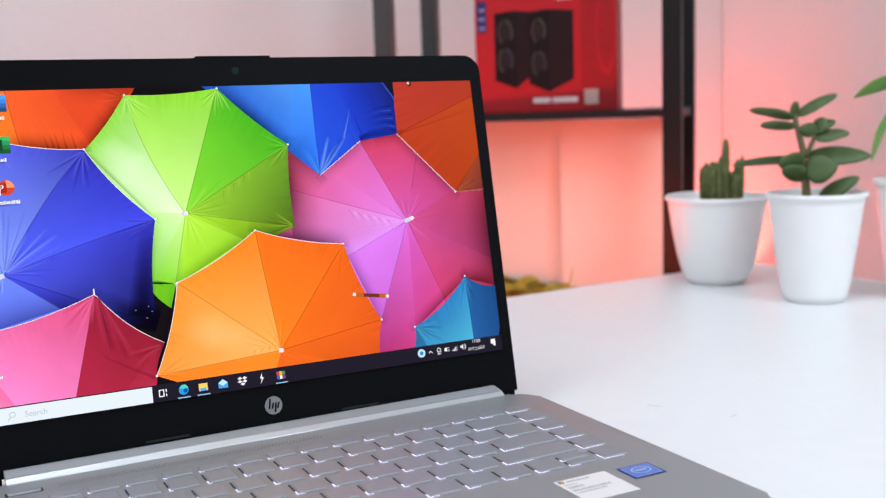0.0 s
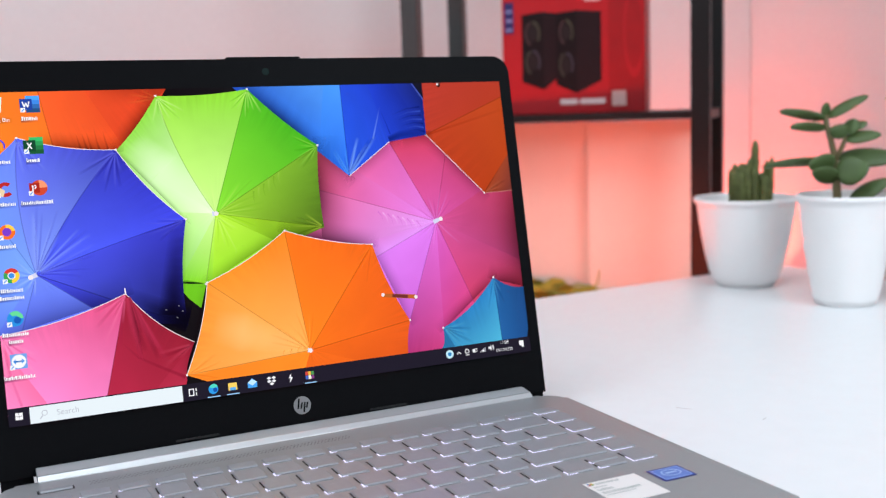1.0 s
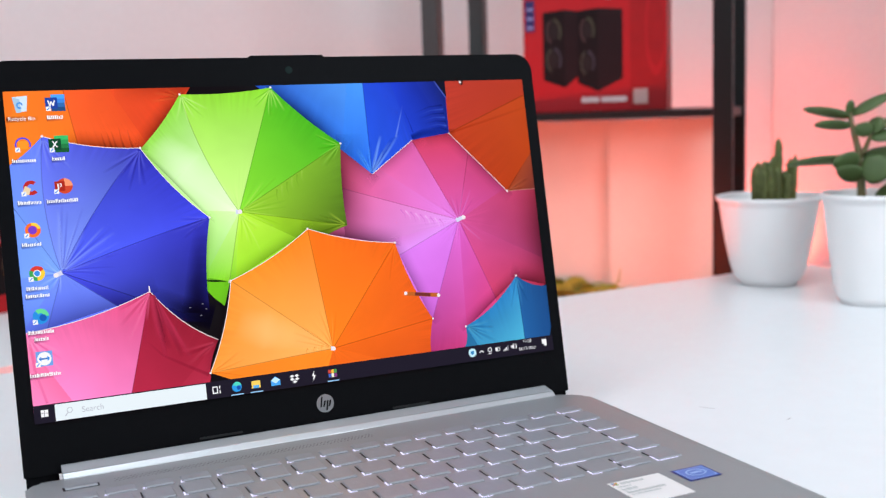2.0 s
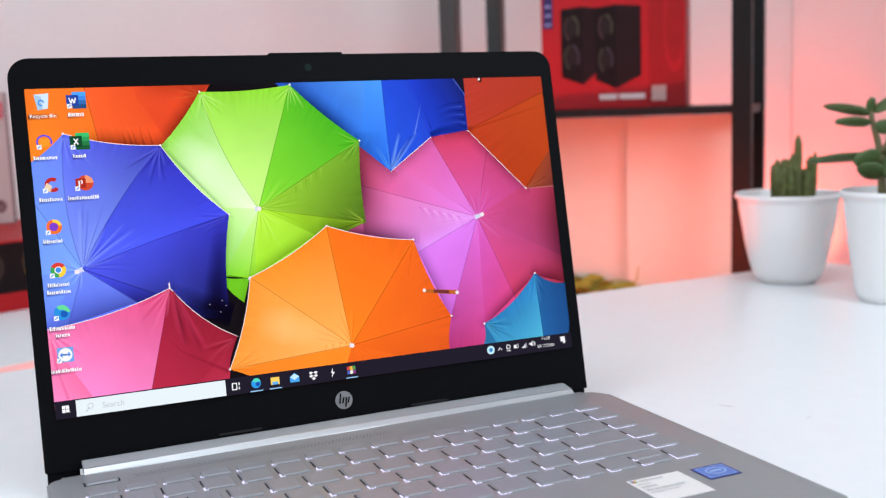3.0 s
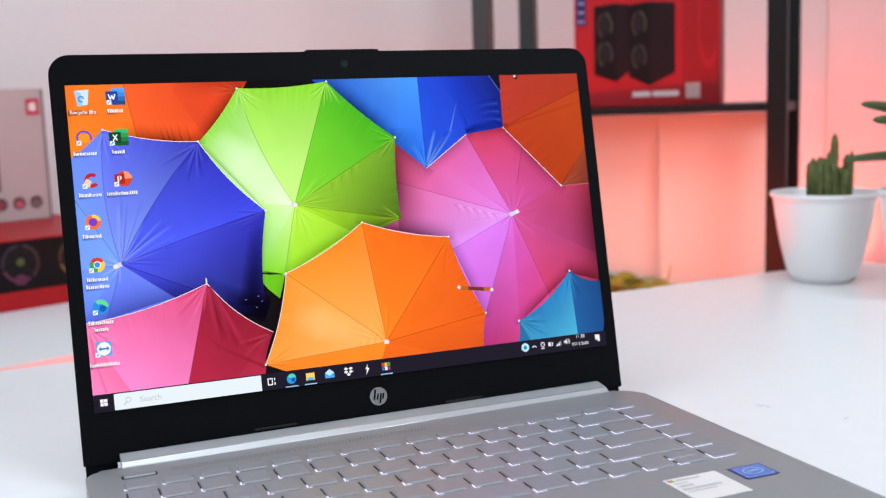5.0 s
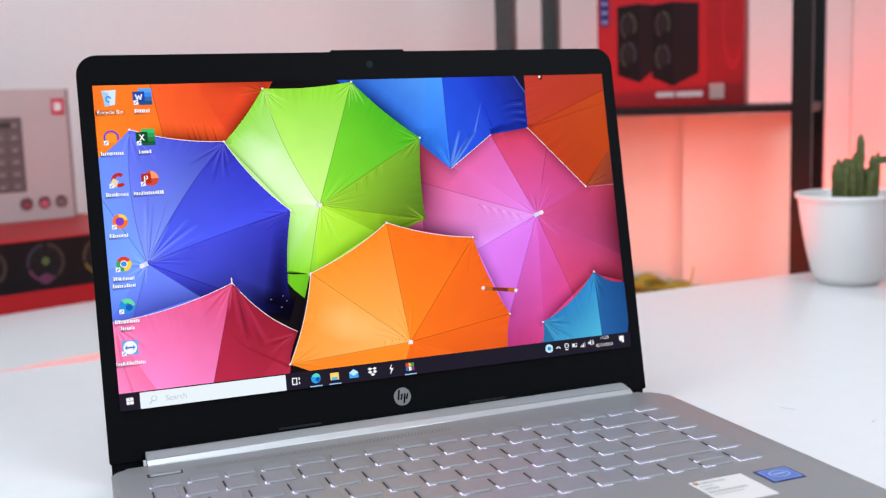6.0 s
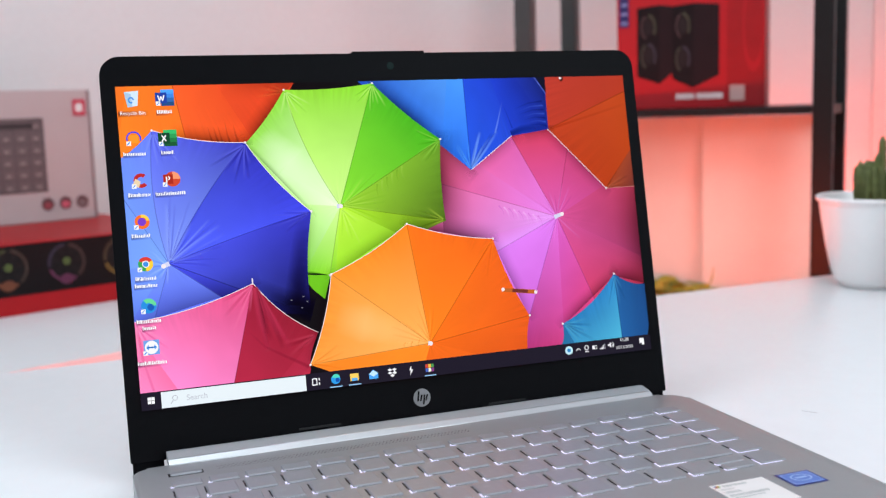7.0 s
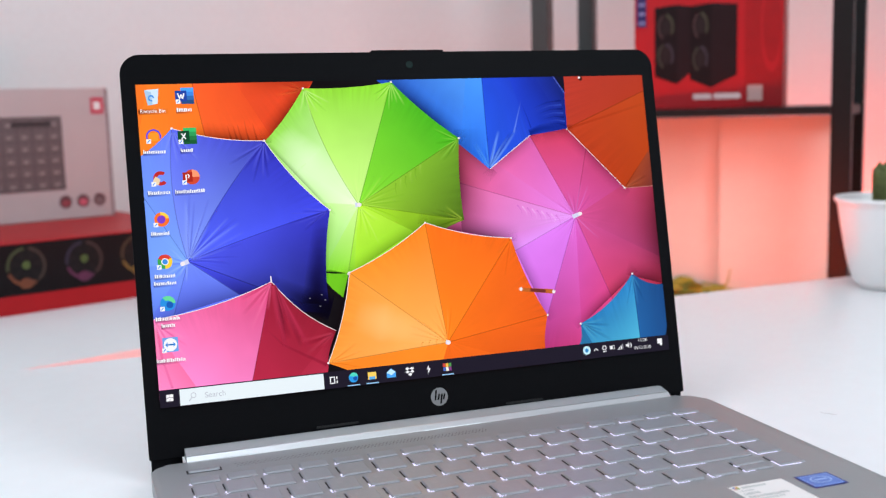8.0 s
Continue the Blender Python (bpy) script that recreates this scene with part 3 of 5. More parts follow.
fold([(97, 129), (86, 125), (74, 119), (60, 112)], 16.0, 28.7, (10, 6, 26), 0.98, 0.8)
fold([(96, 131), (84, 127), (72, 121)], 12.0, 28.8, (8, 6, 20), 0.98, 0.9)
umbrella("teal", (292, 230), [(246, 166), (250.2, 152.2), (288.7, 124.7), (316, 132)],
         [((60, 150, 190), (40, 116, 160), (36, 104, 156)), ((106, 224, 230), (40, 122, 184), (42, 128, 194)), ((36, 100, 170), (30, 88, 150), (20, 60, 118))], 31, 0.035, dots=(1, 2), noseam=(0, 1), folds=0.06)
gather(251.0, 152.6, 25, 60, 24, 9, 33, (16, 64, 112), (84, 172, 206), 0.5, 1.5)
gather(288.6, 126.0, 85, 60, 20, 6, 33, (20, 70, 120), (80, 170, 220), 0.4, 1.4)
umbrella("crimson", (40, 200), [(-2, 168), (-2.5, 127.0), (64.4, 111.6), (98.5, 142), (92.4, 162), (88, 200)],
         [((250, 120, 180), (250, 140, 200), (244, 110, 160)), ((255, 148, 220), (250, 122, 184), (214, 66, 116)), ((196, 44, 78), (150, 26, 52), (150, 28, 50)), ((200, 50, 84), (156, 30, 54), (178, 42, 70)), ((210, 54, 88), (180, 40, 66), (180, 40, 66))],
         35, 0.035, rims=(1, 2), dots=(), noseam=(0, 1, 3, 4), folds=0.06)
gather(64.8, 112.6, 75, 27, 46, 9, 37, (84, 8, 26), (186, 50, 82), 0.95, 3.0)
gather(64.0, 112.0, 125, 60, 30, 8, 37, (170, 36, 74), (250, 120, 170), 0.5, 1.6)
gather(96.6, 143.0, 150, 50, 22, 5, 37, (104, 14, 34), (200, 66, 92), 0.5, 1.8)
gather(0.5, 128.5, 60, 70, 30, 7, 37, (210, 60, 120), (255, 160, 206), 0.45, 1.6)
fold([(91.5, 160.5), (80, 154), (68, 147), (60, 138)], 2.4, 37.6, (120, 18, 42), 0.5, 0.6)
fold([(7, 164), (3, 148), (0.3, 130)], 2.0, 37.7, (206, 70, 130), 0.4, 0.7)
strip((64.3, 112.2), (64.2, 108.6), 0.8, 38, M_RIB, "ferrule_pin", 0.8)
umbrella("orange", (164.2, 155.0), [(156.5, 84.6), (209.6, 97.1), (228.8, 145.0), (226, 176), (150, 190), (92.4, 159.7), (108.9, 110.1)],
         [((250, 130, 30), (246, 112, 22), (238, 100, 22)), ((244, 112, 24), (238, 100, 22), (230, 90, 24)), ((240, 104, 22), (228, 90, 24), (214, 80, 24)), ((242, 106, 24), (226, 92, 26), (226, 92, 26)), ((252, 138, 36), (244, 130, 34), (246, 132, 36)),
          ((254, 182, 100), (250, 154, 60), (250, 150, 50)), ((254, 174, 88), (250, 146, 42), (246, 130, 26))],
         39, 0.03, closed=True, cap=(163.6, 155.0, 0.8, 0.2), rims=(0, 5, 6), dots=(0, 1, 2, 5, 6), noseam=(3, 4), folds=0.04)
fold([(126, 140), (134, 143), (146, 147), (158, 152)], 24.0, 40.6, (255, 200, 130), 0.5, 0.4)
fold([(126, 140), (118, 137), (110, 134)], 24.0, 40.6, (255, 200, 130), 0.5, 0.8)
gather(163.8, 154.0, -98, 50, 26, 8, 41, (226, 92, 16), (255, 168, 70), 0.45, 1.0)
gather(163.0, 154.6, 212, 56, 30, 7, 41, (232, 112, 24), (255, 186, 96), 0.40, 1.1)
gather(209.2, 98.2, 118, 50, 26, 5, 41, (222, 84, 18), (252, 130, 40), 0.4, 1.1)
gather(93.6, 159.4, -12, 50, 26, 6, 41, (228, 108, 24), (255, 176, 84), 0.45, 1.1)
for i in range(6):
    fold([(160 - 2.2 * i, 152.2 + 0.2 * i), (159 - 2.2 * i, 154.5), (159.4 - 2.2 * i, 157.2)], 1.1, 41.4, (228, 116, 30) if i % 2 else (255, 190, 110), 0.5)
# stray glints in the dark gap between the umbrellas
strip((81.5, 125.2), (95.6, 125.6), 0.45, 19, glow("dim_glint", (92, 92, 104)), "glint", 0.4)
for x, y in ((84.6, 122.6), (90.2, 127.4), (93.4, 124.2), (91.6, 121.2)):
    strip((x, y), (x + 0.9, y + 0.2), 0.5, 30.4, glow("dim_glint", (120, 120, 130)), "glint")


def picture_shade(a, b, width, layer, strength):
    """Where one pictured umbrella shades the next: a dark edge from a to b that fades out to its left."""
    m = bpy.data.materials.new("picture_shade")
    m.use_nodes = True
    nt = m.node_tree
    nt.nodes.clear()
    outp, mix, clear, ink = (nt.nodes.new(k) for k in ("ShaderNodeOutputMaterial", "ShaderNodeMixShader", "ShaderNodeBsdfTransparent", "ShaderNodeEmission"))
    ink.inputs["Color"].default_value = lin((18, 6, 12))
    uv, sep, pw, ml = (nt.nodes.new(k) for k in ("ShaderNodeUVMap", "ShaderNodeSeparateXYZ", "ShaderNodeMath", "ShaderNodeMath"))
    pw.operation, ml.operation = "POWER", "MULTIPLY"
    pw.inputs[1].default_value, ml.inputs[1].default_value = 1.6, strength * 2.1
    nt.links.new(uv.outputs["UV"], sep.inputs["Vector"])
    nt.links.new(sep.outputs["Y"], pw.inputs[0])
    nt.links.new(pw.outputs[0], ml.inputs[0])
    inv, hump, root, both = (nt.nodes.new("ShaderNodeMath") for _ in range(4))
    inv.operation, hump.operation, root.operation, both.operation = "SUBTRACT", "MULTIPLY", "POWER", "MULTIPLY"
    inv.inputs[0].default_value, root.inputs[1].default_value = 1.0, 0.55
    nt.links.new(sep.outputs["X"], inv.inputs[1])
    nt.links.new(sep.outputs["X"], hump.inputs[0])
    nt.links.new(inv.outputs[0], hump.inputs[1])
    nt.links.new(hump.outputs[0], root.inputs[0])
    nt.links.new(root.outputs[0], both.inputs[0])
    nt.links.new(ml.outputs[0], both.inputs[1])
    nt.links.new(both.outputs[0], mix.inputs[0])
    nt.links.new(clear.outputs[0], mix.inputs[1])
    nt.links.new(ink.outputs[0], mix.inputs[2])
    nt.links.new(mix.outputs[0], outp.inputs[0])
    a, b = (Vector((p[0] / 1000, -p[1] / 1000)) for p in (a, b))
    d = (b - a).normalized()
    n = Vector((-d.y, d.x)) * width / 1000
    bm = bmesh.new()
    uvl = bm.loops.layers.uv.new("UVMap")
    a, b = a - n * 0.16 - d * 0.004, b - n * 0.16 + d * 0.004
    q = [(a, (0, 1)), (b, (1, 1)), (b + n * 1.3, (1, 0)), (a + n * 1.3, (0, 0))]
    f = bm.faces.new([bm.verts.new((p.x, p.y, layer * LAYER)) for p, _ in q])
    for loop, (_, v) in zip(f.loops, q):
        loop[uvl].uv = v
    return part("picture_shade", clipped(bm), m, display)


for a, b, w, layer, k in (((181.6, 88), (182.3, 34), -16, 20, 0.9), ((182.3, 36), (143.0, 1), -8, 20, 0.8), ((156.5, 84.6), (108.0, 110.5), -6, 38, 0.45), ((210, 97.2), (156, 84.4), -9, 38, 0.85),
                          ((229, 145), (209.6, 97), -6, 38, 0.5), ((253, 32), (290, 71), -7, 6, 0.6), ((200, 55.5), (231, 34), -7, 11, 0.5), ((231, 34), (254, 31.5), -8, 11, 0.55), ((182, 38), (201, 56), -10, 11, 0.7),
                          ((101, 74), (66.5, 32.6), -2.2, 25, 0.5), ((67.5, 33), (30, 27.5), -7, 25, 0.75), ((92, 4), (66, 36), -7, 20, 0.8), ((289, 124.6), (250.5, 152.3), -6, 30, 0.65), ((310, 131), (288.5, 124.6), -9, 30, 0.75),
                          ((65, 111.2), (-2, 126.6), -12, 34, 0.55), ((309.6, 132), (309.6, 70), 16, 5.5, 0.8), ((92, 160), (109, 110), 5, 38, 0.35), ((60, -1), (128, -1), -10, 19.5, 0.6), ((93, 104), (101, 74), -5, 25, 0.3)):
    picture_shade(a, b, w, layer + 0.5, k)
strip((212.5, 128.2), (234, 131.2), 2.2, 43, glow("tan_strap", (186, 96, 36)), "strap", 1.2)
strip((219, 129.0), (229, 130.6), 2.0, 44, glow("brown_strap", (110, 44, 40)), "strap")
for x, y in ((213, 128), (234.2, 131.4)):
    part("strap_button", disc(x / 1000, -y / 1000, 0.0011, 0.0011, 45 * LAYER, 12), M_RIB, display)

part("clasp", disc(0.2655, -0.0014, 0.0014, 0.0016, 46 * LAYER, 12), glow("dark_clasp", (60, 22, 16)), display)
part("clasp", disc(0.2648, -0.0010, 0.0008, 0.0008, 47 * LAYER, 12), M_RIB, display)

# taskbar
G_WHITE, G_BLUE, G_DARK = glow("icon_white", (240, 240, 244)), glow("icon_blue", (60, 140, 225)), glow("taskbar_dark", (28, 23, 38))
G_GREY = glow("icon_grey", (150, 150, 160))


def bar_rect(name, x0, x1, y0, y1, material, layer=52):
    return part(name, rect(x0 / 1000, x1 / 1000, -y1 / 1000, -y0 / 1000, layer * LAYER), material, display)


def dot(name, x, y, r, material, layer=53, a0=0, a1=360, inner=0.0, ry=None):
    return part(name, disc(x / 1000, -y / 1000, r / 1000, (ry or r) / 1000, layer * LAYER, 24, a0, a1, inner), material, display)


bar_rect("taskbar", 0, DW, 164.6, 174.0, G_DARK, 50)
bar_rect("search_field", 10.4, 89.0, 165.2, 173.8, glow("search_white", (224, 234, 240)))
G_TEXT = glow("grey_text", (184, 188, 200))
words("search_text", "Search", 0.0042, G_TEXT, display, 0.0235, -0.1697, 53 * LAYER, "LEFT")
dot("search_glass", 17.6, 169.0, 1.5, G_TEXT, 53, inner=0.75)
strip((16.6, 170.2), (15.2, 171.8), 0.5, 53, G_TEXT, "search_glass_handle")
for x in (3.4, 5.3):
    for y in (167.2, 169.1):
        bar_rect("start_pane", x, x + 1.7, y, y + 1.7, G_WHITE, 53)
for x0, x1, y0, y1 in ((92.4, 95.4, 167.4, 168.0), (92.4, 95.4, 170.8, 171.4), (92.4, 93.0, 168, 171), (94.8, 95.4, 168, 171), (96.2, 96.8, 167.4, 169), (96.2, 96.8, 169.8, 171.4)):
    bar_rect("task_view_line", x0, x1, y0, y1, G_WHITE, 53)
dot("browser_icon", 106.0, 169.3, 2.7, glow("wave_blue", (44, 150, 224)))
dot("browser_icon_crest", 106.3, 168.7, 2.3, glow("wave_teal", (80, 210, 190)), 54, 10, 170)
dot("browser_icon_hollow", 107.0, 169.8, 1.2, glow("wave_deep", (20, 80, 170)), 55)
bar_rect("folder_icon", 114.4, 119.4, 167.3, 171.4, glow("folder_yellow", (246, 206, 96)), 53)
bar_rect("folder_icon_label", 115.2, 118.6, 169.8, 171.4, glow("folder_blue", (90, 170, 230)), 54)
part("mail_icon", flat([(0.1255, -0.1716), (0.1309, -0.1716), (0.1309, -0.1686), (0.1282, -0.1664), (0.1255, -0.1686)], 53 * LAYER), glow("mail_blue", (70, 160, 235)), display)
part("mail_icon_flap", flat([(0.1255, -0.1686), (0.1282, -0.1704), (0.1309, -0.1686), (0.1282, -0.1668)], 54 * LAYER), glow("mail_pale", (190, 226, 250)), display)
for dx, dy in ((-1.4, -1.3), (1.4, -1.3), (-1.4, 0.5), (1.4, 0.5), (0, 2.0)):
    x, y = 139.4 + dx, 169.0 + dy
    part("cloud_box_icon", flat([((x - 1.4) / 1000, -y / 1000), (x / 1000, -(y + 0.9) / 1000), ((x + 1.4) / 1000, -y / 1000), (x / 1000, -(y - 0.9) / 1000)], 53 * LAYER), G_WHITE, display)
part("bolt_icon", flat([(0.1512, -0.1664), (0.1496, -0.1692), (0.1506, -0.1695), (0.1498, -0.1724), (0.1520, -0.1690), (0.1508, -0.1686)], 53 * LAYER), G_WHITE, display)
for i, c in enumerate(((200, 70, 60), (236, 180, 70), (80, 150, 80), (70, 100, 190), (240, 236, 220), (130, 60, 130))):
    bar_rect("archive_icon", 159.6 + (i % 3) * 1.75, 161.2 + (i % 3) * 1.75, 167.0 + (i // 3) * 2.3, 169.1 + (i // 3) * 2.3, glow("archive_tint", c), 53)
for x in (106.0, 116.9, 162.2):
    bar_rect("open_mark", x - 3.6, x + 3.6, 173.2, 173.8, glow("mark_blue", (150, 200, 240)), 53)
dot("help_icon", 252.4, 168.8, 2.6, glow("help_pale", (190, 226, 240)))
dot("help_icon_dot", 252.4, 168.8, 1.2, glow("help_blue", (40, 130, 190)), 54)
strip((257.2, 169.6), (258.6, 168.2), 0.5, 53, G_WHITE, "tray_arrow")
strip((258.6, 168.2), (260.0, 169.6), 0.5, 53, G_WHITE, "tray_arrow")
dot("tray_cloud", 264.4, 168.4, 1.5, G_WHITE, 53, inner=0.65)
bar_rect("tray_cloud_foot", 263.2, 265.6, 170.4, 171.0, G_WHITE, 53)
bar_rect("battery_icon", 268.2, 271.4, 167.6, 169.8, G_WHITE, 53)
bar_rect("battery_icon_gap", 270.0, 271.1, 167.9, 169.5, G_DARK, 54)
for i in range(4):
    bar_rect("signal_bar", 273.6 + i, 274.3 + i, 169.8 - 0.8 * i, 170.4, G_WHITE if i < 3 else G_GREY, 53)
part("speaker_icon", flat([(0.2792, -0.1678), (0.2802, -0.1678), (0.2814, -0.1666), (0.2814, -0.1702), (0.2802, -0.1690), (0.2792, -0.1690)], 53 * LAYER), G_WHITE, display)
for r in (1.4, 2.3):
    dot("speaker_wave", 281.0, 168.4, r, G_WHITE, 53, -45, 45, 0.8)
words("clock_time", "11:28", 0.0028, G_WHITE, display, 0.2909, -0.1662, 53 * LAYER)
words("clock_date", "05/12/2020", 0.0026, G_WHITE, display, 0.2906, -0.1707, 53 * LAYER)
bar_rect("notice_icon", 301.4, 304.6, 166.4, 169.4, G_WHITE, 53)
bar_rect("notice_icon_fold", 303.0, 304.6, 169.4, 170.6, G_WHITE, 53)

# desktop icons; their product names become plain bars


def name_bar(x, y, w):
    """A name too small to read: short upright bars of uneven height and width on a soft dark ground."""
    ribbon([(x - w / 2 - 0.3, y + 0.5), (x + w / 2 + 0.6, y + 0.5)], 3.6, 51, soft_ink((34, 24, 60), 0.75), "icon_label_shade")
    pick = random.Random(round(10 * x + 7 * y + w))
    at = x - w / 2
    while at < x + w / 2 - 0.3:
        wide = pick.choice((0.42, 0.62, 0.85))
        tall = 1.2 if at == x - w / 2 else pick.choice((0.62, 0.62, 0.7, 1.05))
        bar_rect("icon_label_bar", at, at + wide, y - tall, y + 0.85, G_WHITE, 52)
        at += wide + pick.uniform(0.26, 0.36)


def shortcut(x, y):
    bar_rect("shortcut_mark", x - 4.2, x - 1.8, y + 1.4, y + 3.8, G_WHITE, 56)
    strip((x - 3.7, y + 3.3), (x - 2.3, y + 1.9), 0.5, 57, G_BLUE, "shortcut_arrow")


def letter_tile(x, y, c_tile, c_wide, letter):
    for i in range(4):
        tone = [min(255, v * (1.25 - 0.22 * i)) for v in c_wide]
        bar_rect("document_band", x - 1.8, x + 5.2, y - 4.6 + 2.25 * i, y - 2.35 + 2.25 * i, glow("document_tint", tone), 53)
    bar_rect("document_tile", x - 4.8, x + 1.4, y - 3.0, y + 3.0, glow("tile_tint", c_tile), 54)
    zig = ((-3.4, -1.5, -2.5, 1.5), (-2.5, 1.5, -1.7, -0.9), (-1.7, -0.9, -0.9, 1.5), (-0.9, 1.5, 0.0, -1.5)) if letter == "w" else ((-2.8, -1.6, -0.6, 1.6), (-0.6, -1.6, -2.8, 1.6))
    for x0, y0, x1, y1 in zig:
        strip((x + x0, y + y0), (x + x1, y + y1), 0.65, 55, G_WHITE, "tile_stroke")
    shortcut(x - 0.4, y + 0.4)


part("bin_icon", flat([(0.0042, -0.0032), (0.0118, -0.0026), (0.0108, -0.0108), (0.0056, -0.0116)], 53 * LAYER), glow("bin_pale", (206, 226, 244)), display)
part("bin_icon_side", flat([(0.0042, -0.0032), (0.0078, -0.0044), (0.0082, -0.0114), (0.0056, -0.0116)], 54 * LAYER), glow("bin_shade", (164, 196, 226)), display)
part("bin_icon_arrows", disc(0.0076, -0.0077, 0.0016, 0.0018, 55 * LAYER, 18, 0, 300, 0.55), G_BLUE, display)
words("icon_label", "Recycle Bin", 0.0029, G_WHITE, display, 0.0080, -0.0148, 53 * LAYER)
ribbon([(0.4, 15.1), (16.4, 15.1)], 3.8, 51, soft_ink((60, 20, 20), 0.8), "icon_label_shade")
letter_tile(25.1, 6.9, (32, 66, 160), (60, 130, 220), "w")
name_bar(24.6, 14.6, 8)
dot("headphone_icon", 7.4, 28.6, 4.0, glow("headphone_blue", (70, 70, 220)), 53, -20, 200, 0.78)
bar_rect("headphone_icon_wave", 5.0, 9.8, 26.6, 31.0, glow("wave_orange", (250, 150, 40)), 52)
shortcut(7.6, 28.6)
name_bar(7.4, 37.0, 12)
letter_tile(24.9, 29.0, (16, 70, 44), (44, 150, 84), "x")
name_bar(24.6, 36.8, 7)
dot("cleaner_icon", 9.4, 51.4, 3.9, glow("cleaner_red", (186, 40, 40)), 53, 50, 320, 0.5)
part("cleaner_icon_brush", flat([(0.0046, -0.0540), (0.0066, -0.0502), (0.0092, -0.0520), (0.0080, -0.0552)], 55 * LAYER), glow("brush_tan", (230, 206, 170)), display)
shortcut(8.6, 51.8)
name_bar(8.2, 59.2, 12)
dot("slides_icon", 26.0, 51.4, 4.1, glow("slides_red", (206, 70, 46)), 52)
dot("slides_icon_slice", 26.0, 51.4, 4.1, glow("slides_pale", (246, 150, 110)), 53, 0, 90)
bar_rect("document_tile", 21.0, 26.2, 48.8, 54.0, glow("slides_tile", (170, 40, 26)), 54)
strip((22.8, 50.0), (22.8, 53.0), 0.7, 55, G_WHITE, "tile_stroke")
dot("tile_bow", 23.6, 50.8, 1.1, G_WHITE, 55, -90, 90, 0.5)
shortcut(24.8, 51.6)
name_bar(24.5, 59.2, 16)
dot("flame_icon", 8.2, 73.6, 3.9, glow("flame_orange", (246, 110, 40)), 52)
dot("flame_icon_globe", 8.0, 73.6, 2.2, glow("globe_violet", (120, 60, 200)), 53)
dot("flame_icon_tail", 8.2, 73.6, 3.9, glow("flame_yellow", (255, 206, 70)), 54, 10, 100, 0.6)
shortcut(8.0, 73.8)
name_bar(7.2, 81.2, 10)
for a0, c in ((90, (216, 60, 48)), (210, (60, 160, 84)), (330, (246, 204, 60))):
    dot("wheel_icon", 8.2, 96.4, 3.9, glow("wheel_tint", c), 52, a0 - 60, a0 + 60)
dot("wheel_icon_ring", 8.2, 96.4, 1.9, G_WHITE, 53)
dot("wheel_icon_eye", 8.2, 96.4, 1.45, G_BLUE, 54)
shortcut(8.0, 96.6)
name_bar(7.8, 104.2, 11)
name_bar(7.6, 108.0, 12)
dot("swirl_icon", 8.0, 118.8, 4.0, glow("swirl_blue", (40, 140, 220)), 52)
dot("swirl_icon_crest", 8.0, 118.8, 4.0, glow("swirl_green", (100, 214, 150)), 53, 0, 130, 0.4)
dot("swirl_icon_hollow", 9.0, 119.6, 1.8, glow("swirl_deep", (24, 90, 180)), 54)
shortcut(8.0, 119.0)
name_bar(7.6, 127.0, 13)
name_bar(7.4, 130.6, 7)
bar_rect("remote_icon", 3.6, 11.8, 137.0, 144.8, glow("remote_blue", (110, 160, 226)), 52)
dot("remote_icon_disc", 7.7, 140.9, 3.5, G_WHITE, 53)
bar_rect("remote_icon_arrow", 5.6, 9.8, 140.5, 141.3, glow("remote_deep", (40, 110, 190)), 54)
for s in (-1, 1):
    part("remote_icon_head", flat([((7.7 + s * 2.8) / 1000, -0.1409), ((7.7 + s * 1.5) / 1000, -0.1395), ((7.7 + s * 1.5) / 1000, -0.1423)], 54 * LAYER), G_BLUE, display)
shortcut(7.4, 141.2)
name_bar(7.5, 149.2, 15)

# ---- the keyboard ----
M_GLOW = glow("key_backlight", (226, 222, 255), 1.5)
M_EDGE_SHINE = glow("key_edge_shine", (186, 188, 206), 0.8)
M_LEGEND = mat("pale_key_legend", (156, 157, 164), 0.5)
KEYMESH = {}


def key_mesh(w, d):
    """A shallow keycap with chamfered edges, its front left corner at the origin."""
    if (w, d) not in KEYMESH:
        bm = bmesh.new()
        rings = []
        for inset, z in ((0.0, 0.0), (0.0, 0.0008), (0.0006, 0.0014)):
            c = 0.0007
            pts = []
            for cx, cy, sx, sy in ((0, 0, 1, 1), (w, 0, -1, 1), (w, d, -1, -1), (0, d, 1, -1)):
                q = [(cx + sx * inset, cy + sy * (inset + c)), (cx + sx * (inset + c), cy + sy * inset)]
                pts += q if sx * sy > 0 else list(reversed(q))
            rings.append([bm.verts.new((x, y, z)) for x, y in pts])
        for a, b in zip(rings, rings[1:]):
            for i in range(8):
                bm.faces.new((a[i], a[(i + 1) % 8], b[(i + 1) % 8], b[i]))
        bm.faces.new(rings[-1])
        bmesh.ops.recalc_face_normals(bm, faces=bm.faces)
        me = bpy.data.meshes.new("key")
        bm.to_mesh(me)
        bm.free()
        me.materials.append(M_KEY)
        KEYMESH[(w, d)] = me
    return KEYMESH[(w, d)]


def plate(name, x0, x1, y0, y1, z, material):
    return part(name, rect(x0, x1, y0, y1, z), material, base)


